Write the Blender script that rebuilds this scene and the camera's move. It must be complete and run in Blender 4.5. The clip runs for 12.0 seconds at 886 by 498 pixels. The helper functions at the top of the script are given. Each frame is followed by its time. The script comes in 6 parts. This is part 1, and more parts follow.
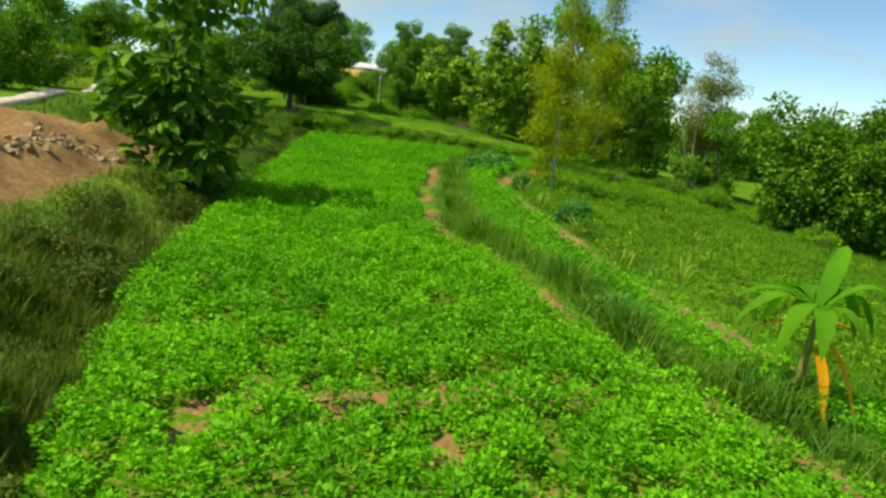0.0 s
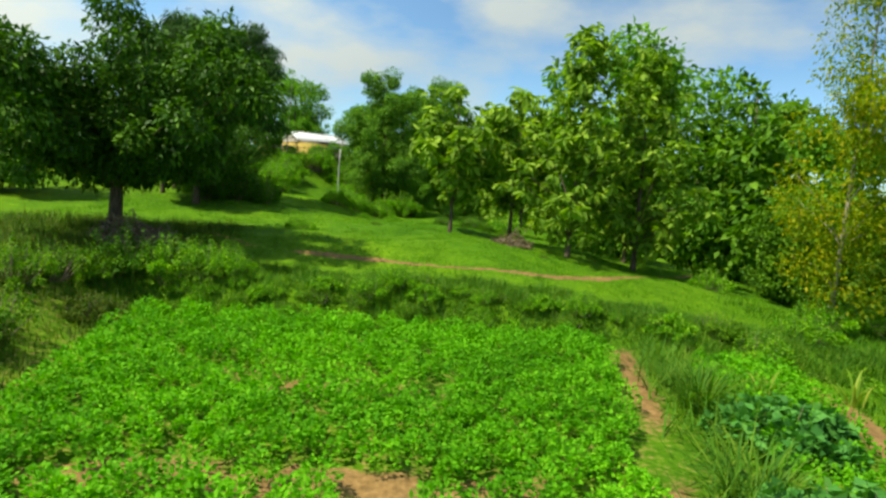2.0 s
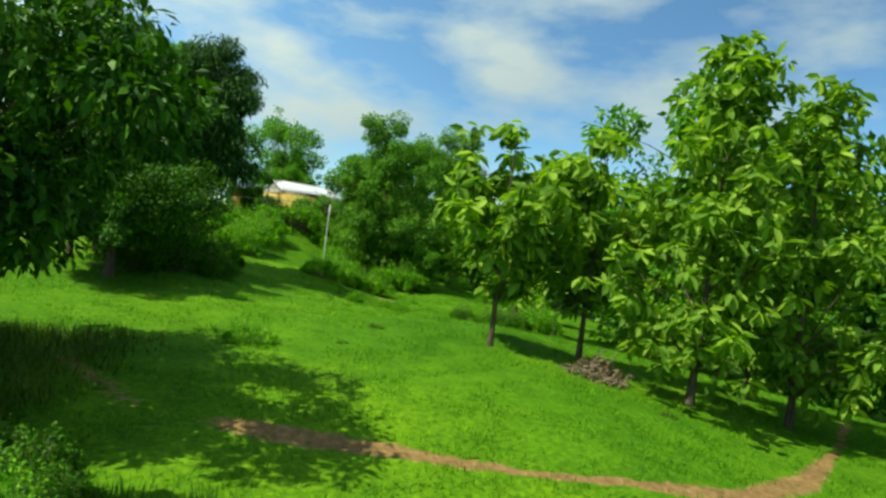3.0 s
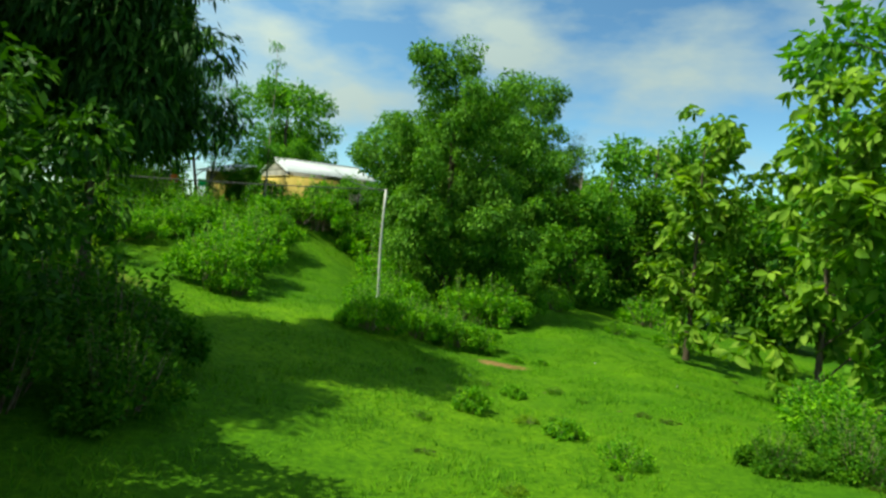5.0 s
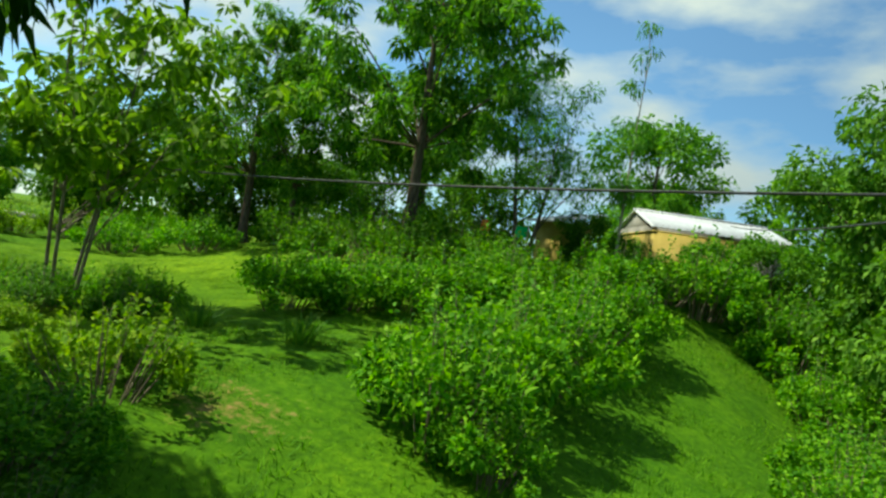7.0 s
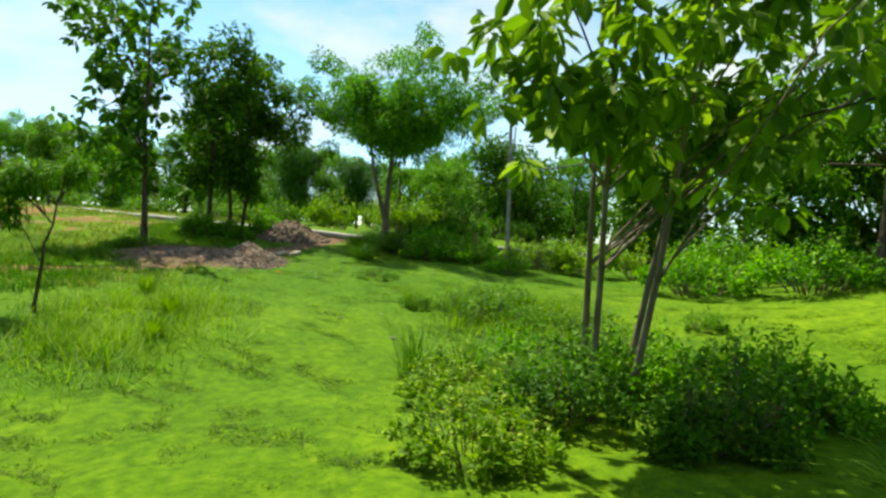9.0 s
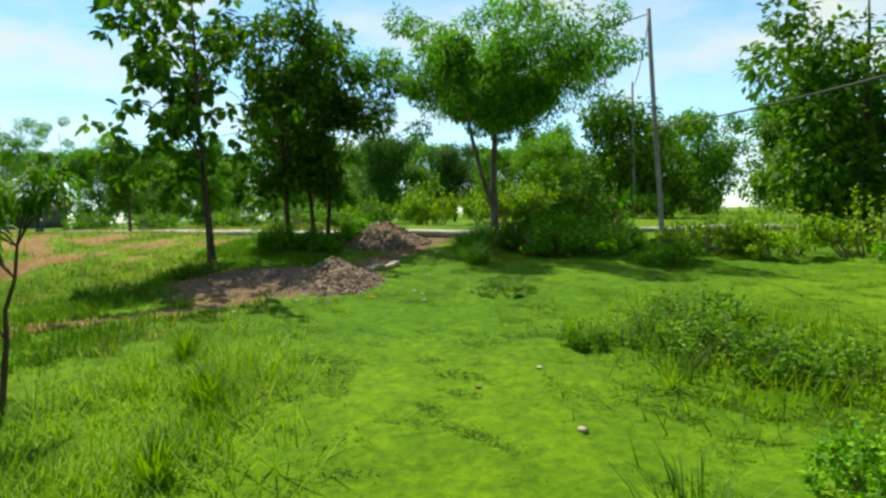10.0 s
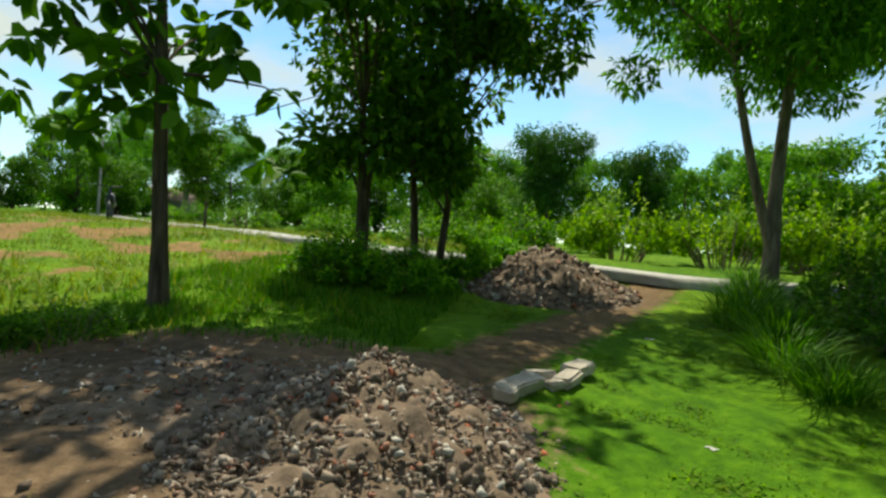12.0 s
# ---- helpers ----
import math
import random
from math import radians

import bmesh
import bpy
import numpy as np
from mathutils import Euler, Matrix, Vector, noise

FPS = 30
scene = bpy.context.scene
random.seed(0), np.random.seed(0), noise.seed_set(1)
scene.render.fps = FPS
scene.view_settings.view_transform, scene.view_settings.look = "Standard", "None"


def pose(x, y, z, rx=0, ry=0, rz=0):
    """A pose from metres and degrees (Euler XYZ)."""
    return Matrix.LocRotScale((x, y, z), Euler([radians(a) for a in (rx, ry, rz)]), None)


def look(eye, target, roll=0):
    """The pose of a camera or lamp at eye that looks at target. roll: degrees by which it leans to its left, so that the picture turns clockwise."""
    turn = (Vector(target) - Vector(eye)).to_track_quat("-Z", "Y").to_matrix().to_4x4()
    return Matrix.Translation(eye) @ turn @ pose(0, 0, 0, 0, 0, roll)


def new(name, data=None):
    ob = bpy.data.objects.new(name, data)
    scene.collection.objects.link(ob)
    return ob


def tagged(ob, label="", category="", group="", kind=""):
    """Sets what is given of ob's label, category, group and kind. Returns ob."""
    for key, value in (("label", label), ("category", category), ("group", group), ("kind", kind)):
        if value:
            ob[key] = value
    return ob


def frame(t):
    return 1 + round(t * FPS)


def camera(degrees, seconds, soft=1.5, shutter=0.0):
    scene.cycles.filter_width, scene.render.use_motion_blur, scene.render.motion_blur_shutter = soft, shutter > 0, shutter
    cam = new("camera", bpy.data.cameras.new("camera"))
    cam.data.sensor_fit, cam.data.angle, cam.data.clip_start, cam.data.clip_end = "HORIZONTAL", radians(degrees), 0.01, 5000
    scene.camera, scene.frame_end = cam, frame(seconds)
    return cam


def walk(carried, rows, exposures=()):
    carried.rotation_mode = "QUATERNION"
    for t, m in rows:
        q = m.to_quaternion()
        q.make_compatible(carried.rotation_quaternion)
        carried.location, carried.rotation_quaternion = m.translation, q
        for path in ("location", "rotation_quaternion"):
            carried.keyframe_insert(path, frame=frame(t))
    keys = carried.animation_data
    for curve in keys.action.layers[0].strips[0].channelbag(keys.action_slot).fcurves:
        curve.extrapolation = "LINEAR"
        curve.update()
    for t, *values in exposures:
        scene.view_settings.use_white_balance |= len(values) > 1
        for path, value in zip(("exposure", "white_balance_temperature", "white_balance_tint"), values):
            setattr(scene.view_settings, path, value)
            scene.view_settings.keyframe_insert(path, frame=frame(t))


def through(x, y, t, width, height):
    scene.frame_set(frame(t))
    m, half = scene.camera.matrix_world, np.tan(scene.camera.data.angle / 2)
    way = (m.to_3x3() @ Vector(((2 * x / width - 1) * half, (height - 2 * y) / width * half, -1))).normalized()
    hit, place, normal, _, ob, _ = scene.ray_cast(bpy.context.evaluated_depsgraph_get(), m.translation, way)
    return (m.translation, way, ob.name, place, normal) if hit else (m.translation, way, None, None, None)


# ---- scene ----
cam = camera(70.0, 12.0, soft=2.6)
PATH = [
    (0, (0.002, 0.004, 3.376), (-0.002, 1.949, 2.912), 6.3),
    (0.5, (-1.036, 7.048, 3.31), (-0.991, 9.001, 2.878), 5.4),
    (1, (-2.029, 13.863, 3.437), (-1.913, 15.823, 3.052), 5.0),
    (1.5, (-2.819, 20.034, 3.474), (-2.681, 22.003, 3.154), 4.1),
    (2, (-3.071, 25.107, 3.524), (-2.986, 27.093, 3.3), 4.5),
    (2.5, (-3.576, 29.903, 3.696), (-3.485, 31.897, 3.582), 6.3),
    (3, (-4.105, 33.985, 4.004), (-4.002, 35.982, 3.962), 7.4),
    (3.2, (-4.475, 35.219, 4.093), (-4.35, 37.215, 4.072), 7.0),
    (4.8, (-7.086, 47.106, 4.293), (-6.977, 49.1, 4.191), 5.6),
    (5, (-7.303, 48.689, 4.226), (-7.211, 50.684, 4.124), 4.9),
    (5.5, (-7.829, 52.093, 3.984), (-7.825, 54.092, 3.909), 3.6),
    (6, (-8.223, 54.884, 3.739), (-8.45, 56.871, 3.726), 3.8),
    (6.5, (-8.712, 57.236, 3.732), (-9.264, 59.159, 3.756), 4.8),
    (7, (-9.3, 58.96, 3.884), (-10.298, 60.693, 3.9), 8.2),
    (7.5, (-11.05, 60.55, 3.968), (-12.36, 62.061, 3.967), 10.5),
    (7.7, (-11.55, 60.93, 3.955), (-12.985, 62.32, 3.95), 11.1),
    (9.3, (-15.147, 62.026, 3.536), (-17.132, 62.261, 3.463), 1.8),
    (9.5, (-15.914, 62.02, 3.595), (-17.905, 62.184, 3.508), 0.2),
    (10, (-17.688, 61.886, 3.68), (-19.682, 61.992, 3.57), -1.4),
    (10.5, (-19.367, 61.764, 3.632), (-21.363, 61.844, 3.533), -1.9),
    (11, (-21.232, 61.718, 3.53), (-23.231, 61.731, 3.457), -1.8),
    (11.5, (-23.267, 61.659, 3.484), (-25.259, 61.488, 3.432), 0.9),
    (12, (-25.243, 61.421, 3.587), (-27.21, 61.063, 3.542), 4.0),
]
import random as rnd

walk(cam, [(t, look(eye, target, roll)) for t, eye, target, roll in PATH], exposures=[(0.0, 0.73, 7450, 4), (1.0, 0.71, 7450, 5), (2.0, 0.86, 7300, 2), (2.5, 0.89, 7100, -1), (3.2, 0.75, 6900, -10), (4.8, 0.72, 6950, -12), (7.0, 0.67, 6900, -8), (7.7, 0.7, 6950, -5), (9.3, 1.0, 7200, 2), (10.0, 0.84, 7200, 2), (10.8, 0.8, 7200, 1), (12.0, 0.66, 7200, -1)])

# ---- light: high sun from the south-west, blue sky with broken cloud ----
SUN_FROM = Vector((-0.52, -0.18, 0.83)).normalized()
world = bpy.data.worlds.new("sky")
scene.world = world
world.use_nodes = True
wt = world.node_tree
wt.nodes.clear()
w_out = wt.nodes.new("ShaderNodeOutputWorld")
w_bg = wt.nodes.new("ShaderNodeBackground")
w_sky = wt.nodes.new("ShaderNodeTexSky")
w_sky.sky_type = "NISHITA"
w_sky.sun_disc = False
w_sky.sun_elevation = math.asin(SUN_FROM.z)
w_sky.sun_rotation = math.atan2(SUN_FROM.x, SUN_FROM.y)
w_sky.air_density, w_sky.dust_density, w_sky.ozone_density = 0.85, 0.05, 2.5
w_co = wt.nodes.new("ShaderNodeTexCoord")
w_map = wt.nodes.new("ShaderNodeMapping")
w_map.inputs["Scale"].default_value = (1.0, 1.0, 2.4)
w_map.inputs["Location"].default_value = (0.3, 1.2, 0.0)
w_noise = wt.nodes.new("ShaderNodeTexNoise")
w_noise.inputs["Scale"].default_value = 4.2
w_noise.inputs["Detail"].default_value = 6.0
w_noise.inputs["Roughness"].default_value = 0.52
w_ramp = wt.nodes.new("ShaderNodeValToRGB")
w_ramp.color_ramp.elements[0].position = 0.43
w_ramp.color_ramp.elements[1].position = 0.66
w_gain = wt.nodes.new("ShaderNodeMix")
w_gain.data_type = "RGBA"
w_gain.inputs["B"].default_value = (5.4, 6.0, 6.5, 1)
wt.links.new(w_co.outputs["Generated"], w_map.inputs["Vector"])
wt.links.new(w_map.outputs["Vector"], w_noise.inputs["Vector"])
wt.links.new(w_noise.outputs["Fac"], w_ramp.inputs["Fac"])
wt.links.new(w_ramp.outputs["Color"], w_gain.inputs["Factor"])
w_tone = wt.nodes.new("ShaderNodeMix")
w_tone.data_type, w_tone.blend_type = "RGBA", "MULTIPLY"
w_tone.inputs["Factor"].default_value = 1.0
w_tone.inputs["B"].default_value = (1.12, 1.35, 1.5, 1)
wt.links.new(w_sky.outputs["Color"], w_tone.inputs["A"])
wt.links.new(w_tone.outputs["Result"], w_gain.inputs["A"])
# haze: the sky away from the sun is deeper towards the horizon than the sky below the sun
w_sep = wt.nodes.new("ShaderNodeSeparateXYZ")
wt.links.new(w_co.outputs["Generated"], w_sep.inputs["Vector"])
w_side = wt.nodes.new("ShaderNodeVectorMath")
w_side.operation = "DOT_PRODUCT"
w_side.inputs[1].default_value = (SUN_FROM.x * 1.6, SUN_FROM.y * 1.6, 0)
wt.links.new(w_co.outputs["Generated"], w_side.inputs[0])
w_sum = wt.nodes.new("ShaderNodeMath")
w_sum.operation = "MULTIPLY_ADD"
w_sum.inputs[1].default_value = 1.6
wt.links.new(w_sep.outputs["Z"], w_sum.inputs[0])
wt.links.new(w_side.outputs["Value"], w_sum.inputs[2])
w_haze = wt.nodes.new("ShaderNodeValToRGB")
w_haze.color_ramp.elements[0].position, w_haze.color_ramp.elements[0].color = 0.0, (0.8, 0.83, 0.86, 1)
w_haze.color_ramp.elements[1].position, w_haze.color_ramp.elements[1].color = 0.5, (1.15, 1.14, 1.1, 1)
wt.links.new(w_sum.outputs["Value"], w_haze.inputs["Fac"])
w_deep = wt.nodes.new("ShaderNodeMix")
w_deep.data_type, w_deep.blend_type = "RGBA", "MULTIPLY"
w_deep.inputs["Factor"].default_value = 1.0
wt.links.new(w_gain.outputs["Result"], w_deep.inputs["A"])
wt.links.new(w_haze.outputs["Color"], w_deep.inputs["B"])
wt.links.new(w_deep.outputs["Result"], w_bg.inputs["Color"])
w_bg.inputs["Strength"].default_value = 0.075
wt.links.new(w_bg.outputs["Background"], w_out.inputs["Surface"])

sun = new("sun", bpy.data.lights.new("sun", "SUN"))
sun.data.energy, sun.data.angle, sun.data.color = 4.0, radians(0.6), (1.0, 0.95, 0.86)
sun.matrix_world = look((0, 0, 40), Vector((0, 0, 40)) - SUN_FROM)


# ---- materials ----
def base_material(name, rough=0.8, spec=0.3):
    m = bpy.data.materials.new(name)
    m.use_nodes = True
    b = m.node_tree.nodes["Principled BSDF"]
    b.inputs["Roughness"].default_value = rough
    b.inputs["Specular IOR Level"].default_value = spec
    return m, m.node_tree, b


def noise_node(nt, scale, detail=4.0, rough=0.55, coord="Object"):
    co = nt.nodes.new("ShaderNodeTexCoord")
    n = nt.nodes.new("ShaderNodeTexNoise")
    n.inputs["Scale"].default_value = scale
    n.inputs["Detail"].default_value = detail
    n.inputs["Roughness"].default_value = rough
    nt.links.new(co.outputs[coord], n.inputs["Vector"])
    return n.outputs["Fac"]


def ramp_node(nt, fac, stops):
    r = nt.nodes.new("ShaderNodeValToRGB")
    while len(r.color_ramp.elements) < len(stops):
        r.color_ramp.elements.new(0.5)
    for e, (p, c) in zip(r.color_ramp.elements, stops):
        e.position = p
        e.color = (*c, 1) if len(c) == 3 else c
    nt.links.new(fac, r.inputs["Fac"])
    return r.outputs["Color"]


def mix_node(nt, fac, a, b, blend="MIX"):
    x = nt.nodes.new("ShaderNodeMix")
    x.data_type, x.blend_type = "RGBA", blend
    for sock, v in ((x.inputs["Factor"], fac), (x.inputs["A"], a), (x.inputs["B"], b)):
        if isinstance(v, (int, float)):
            sock.default_value = v
        elif isinstance(v, tuple):
            sock.default_value = (*v, 1)
        else:
            nt.links.new(v, sock)
    return x.outputs["Result"]


def bump_node(nt, bsdf, height, strength=0.4, dist=0.05):
    b = nt.nodes.new("ShaderNodeBump")
    b.inputs["Strength"].default_value = strength
    b.inputs["Distance"].default_value = dist
    nt.links.new(height, b.inputs["Height"])
    nt.links.new(b.outputs["Normal"], bsdf.inputs["Normal"])


def leaf_material(name, dark, mid, light, through=0.35, rough=0.65, clump=1.2):
    """Leaves: colour varies leaf by leaf and in patches; light shines through the blade."""
    m, nt, b = base_material(name, rough, 0.16)
    geo = nt.nodes.new("ShaderNodeNewGeometry")
    leaf = ramp_node(nt, geo.outputs["Random Per Island"], [(0.0, dark), (0.5, mid), (1.0, light)])
    patch = ramp_node(nt, noise_node(nt, clump, 3), [(0.3, (0.58, 0.66, 0.6)), (0.7, (1.25, 1.14, 1.0))])
    col = mix_node(nt, 1.0, leaf, patch, "MULTIPLY")
    nt.links.new(col, b.inputs["Base Color"])
    tr = nt.nodes.new("ShaderNodeBsdfTranslucent")
    warm = mix_node(nt, 1.0, col, (1.15, 1.3, 0.35), "MULTIPLY")
    nt.links.new(warm, tr.inputs["Color"])
    mx = nt.nodes.new("ShaderNodeMixShader")
    mx.inputs[0].default_value = through
    nt.links.new(b.outputs[0], mx.inputs[1])
    nt.links.new(tr.outputs[0], mx.inputs[2])
    nt.links.new(mx.outputs[0], nt.nodes["Material Output"].inputs["Surface"])
    return m


def stone_material(name, dark, light, scale=8.0, rough=0.9, bump=0.5):
    m, nt, b = base_material(name, rough, 0.2)
    fine = noise_node(nt, scale, 6, 0.65)
    wide = noise_node(nt, scale * 0.13, 3)
    c = ramp_node(nt, fine, [(0.3, dark), (0.7, light)])
    c = mix_node(nt, 1.0, c, ramp_node(nt, wide, [(0.3, (0.75, 0.75, 0.75)), (0.7, (1.15, 1.12, 1.08))]), "MULTIPLY")
    nt.links.new(c, b.inputs["Base Color"])
    bump_node(nt, b, fine, bump, 0.03)
    return m


def bark_material(name, dark, light):
    m, nt, b = base_material(name, 0.9, 0.15)
    co = nt.nodes.new("ShaderNodeTexCoord")
    mp = nt.nodes.new("ShaderNodeMapping")
    mp.inputs["Scale"].default_value = (14, 14, 2.5)
    n = nt.nodes.new("ShaderNodeTexNoise")
    n.inputs["Scale"].default_value = 1.5
    n.inputs["Detail"].default_value = 6
    nt.links.new(co.outputs["Object"], mp.inputs["Vector"])
    nt.links.new(mp.outputs["Vector"], n.inputs["Vector"])
    c = ramp_node(nt, n.outputs["Fac"], [(0.3, dark), (0.7, light)])
    nt.links.new(c, b.inputs["Base Color"])
    bump_node(nt, b, n.outputs["Fac"], 0.6, 0.03)
    return m


M = {}
M["crop"] = leaf_material("crop_leaf", (0.065, 0.26, 0.006), (0.12, 0.41, 0.01), (0.19, 0.52, 0.018), 0.36, 0.75, clump=0.5)
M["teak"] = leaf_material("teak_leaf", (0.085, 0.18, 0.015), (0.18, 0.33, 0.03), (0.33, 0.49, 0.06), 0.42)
# darker copy of the teak leaf, with shade put into its colour
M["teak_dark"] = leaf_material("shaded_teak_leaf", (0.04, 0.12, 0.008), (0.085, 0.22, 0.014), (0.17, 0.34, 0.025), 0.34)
M["rain"] = leaf_material("feathery_leaf", (0.045, 0.15, 0.018), (0.092, 0.27, 0.03), (0.18, 0.4, 0.045), 0.5)
M["hedge_tree"] = leaf_material("hanging_leaf", (0.045, 0.15, 0.012), (0.1, 0.27, 0.02), (0.22, 0.42, 0.035), 0.46)
M["round"] = leaf_material("round_tree_leaf", (0.03, 0.1, 0.006), (0.068, 0.19, 0.009), (0.16, 0.32, 0.014), 0.32)
M["mango"] = leaf_material("dark_glossy_leaf", (0.02, 0.066, 0.005), (0.045, 0.132, 0.009), (0.1, 0.23, 0.013), 0.22, 0.55)
M["euca"] = leaf_material("narrow_leaf", (0.026, 0.09, 0.010), (0.042, 0.135, 0.014), (0.075, 0.19, 0.022), 0.3)
M["yellow"] = leaf_material("yellow_green_leaf", (0.11, 0.22, 0.006), (0.22, 0.32, 0.008), (0.44, 0.4, 0.01), 0.48)
M["far"] = leaf_material("far_leaf", (0.05, 0.16, 0.014), (0.11, 0.29, 0.022), (0.22, 0.43, 0.036), 0.4)
M["olive"] = leaf_material("olive_leaf", (0.05, 0.14, 0.014), (0.11, 0.27, 0.026), (0.22, 0.42, 0.045), 0.36)
# gum leaves are darker than their own green: the grove's shade is in the colour
M["gum"] = leaf_material("shade_toned_gum_leaf", (0.015, 0.052, 0.007), (0.032, 0.096, 0.011), (0.07, 0.155, 0.017), 0.14)
M["grey"] = leaf_material("grey_leaf", (0.08, 0.1, 0.06), (0.15, 0.18, 0.1), (0.26, 0.28, 0.18), 0.3)
M["pale_yellow"] = leaf_material("pale_yellow_leaf", (0.08, 0.13, 0.02), (0.16, 0.2, 0.03), (0.3, 0.28, 0.05), 0.4)
M["bush"] = leaf_material("bush_leaf", (0.05, 0.18, 0.008), (0.12, 0.34, 0.013), (0.3, 0.57, 0.024), 0.36)
M["bankweed"] = leaf_material("bank_weed_leaf", (0.035, 0.085, 0.007), (0.075, 0.15, 0.011), (0.17, 0.21, 0.028), 0.28, clump=0.6)
M["weed"] = leaf_material("weed_leaf", (0.045, 0.145, 0.008), (0.1, 0.26, 0.012), (0.23, 0.41, 0.022), 0.36)
M["grass"] = leaf_material("grass_blade", (0.04, 0.135, 0.004), (0.088, 0.25, 0.006), (0.18, 0.385, 0.012), 0.38, clump=0.35)
M["slope"] = leaf_material("slope_grass_blade", (0.03, 0.115, 0.004), (0.066, 0.2, 0.007), (0.15, 0.31, 0.014), 0.34, clump=0.4)
M["slope_leaf"] = leaf_material("slope_plant_leaf", (0.06, 0.19, 0.006), (0.12, 0.3, 0.01), (0.22, 0.42, 0.02), 0.36, 0.75, clump=0.5)
M["weed_light"] = leaf_material("light_weed_leaf", (0.08, 0.2, 0.008), (0.18, 0.34, 0.012), (0.36, 0.52, 0.03), 0.36)
M["lawn"] = leaf_material("turf_blade", (0.09, 0.19, 0.006), (0.12, 0.235, 0.008), (0.185, 0.3, 0.013), 0.6, clump=0.45)
M["tallgrass"] = leaf_material("tall_grass_blade", (0.045, 0.155, 0.012), (0.085, 0.23, 0.016), (0.18, 0.31, 0.03), 0.35, clump=0.5)
M["drygrass"] = leaf_material("dry_grass_blade", (0.09, 0.17, 0.008), (0.17, 0.24, 0.014), (0.32, 0.31, 0.05), 0.34, clump=0.5)
M["banana"] = leaf_material("banana_leaf", (0.045, 0.17, 0.006), (0.08, 0.26, 0.008), (0.14, 0.35, 0.015), 0.4, 0.85)
M["banana_dead"] = leaf_material("dead_banana_leaf", (0.6, 0.2, 0.006), (0.75, 0.3, 0.008), (0.8, 0.38, 0.01), 0.3)
M["bark"] = bark_material("bark_brown", (0.045, 0.032, 0.02), (0.15, 0.115, 0.08))
M["bark_pale"] = bark_material("bark_pale", (0.17, 0.14, 0.10), (0.42, 0.36, 0.28))
M["bark_grey"] = bark_material("bark_grey", (0.1, 0.08, 0.055), (0.28, 0.23, 0.17))
M["dead"] = bark_material("dead_wood", (0.10, 0.075, 0.05), (0.3, 0.24, 0.17))
M["rock"] = stone_material("pale_rock", (0.24, 0.165, 0.085), (0.52, 0.4, 0.24), 5)
M["concrete"] = stone_material("concrete", (0.3, 0.285, 0.26), (0.46, 0.44, 0.41), 4, 0.85, 0.25)
M["slab"] = stone_material("slab_stone", (0.3, 0.26, 0.21), (0.58, 0.51, 0.42), 9)
M["white"] = stone_material("white_scrap", (0.34, 0.33, 0.31), (0.55, 0.54, 0.51), 9, 0.6, 0.2)
M["brick"] = stone_material("brick_red", (0.25, 0.07, 0.035), (0.5, 0.16, 0.08), 12)
M["roof"] = stone_material("painted_metal", (0.5, 0.52, 0.54), (0.66, 0.68, 0.7), 1.5, 0.4, 0.05)
M["wall"] = stone_material("yellow_plaster", (0.42, 0.31, 0.07), (0.56, 0.42, 0.12), 2.0, 0.9, 0.1)
M["wall_grey"] = stone_material("grey_plaster", (0.16, 0.15, 0.13), (0.28, 0.27, 0.24), 2.0, 0.9, 0.1)
M["pole"] = stone_material("pale_pole", (0.5, 0.48, 0.44), (0.7, 0.68, 0.63), 5, 0.7, 0.1)
M["pole_grey"] = stone_material("grey_pole", (0.2, 0.19, 0.17), (0.4, 0.38, 0.34), 5, 0.8, 0.2)
M["wire"] = stone_material("cable_black", (0.03, 0.03, 0.03), (0.08, 0.08, 0.08), 5, 0.5, 0.0)
M["dark"] = stone_material("dark_metal", (0.01, 0.012, 0.02), (0.04, 0.045, 0.06), 5, 0.4, 0.0)
M["orange"] = stone_material("orange_cloth", (0.7, 0.12, 0.02), (0.8, 0.2, 0.03), 6, 0.8, 0.1)
M["green_cloth"] = stone_material("green_cloth", (0.02, 0.35, 0.08), (0.04, 0.5, 0.12), 6, 0.8, 0.1)
M["maize"] = leaf_material("maize_leaf", (0.12, 0.26, 0.02), (0.2, 0.34, 0.03), (0.4, 0.42, 0.08), 0.35)
M["blue_leaf"] = leaf_material("blue_green_leaf", (0.045, 0.18, 0.035), (0.075, 0.27, 0.05), (0.12, 0.34, 0.065), 0.3)


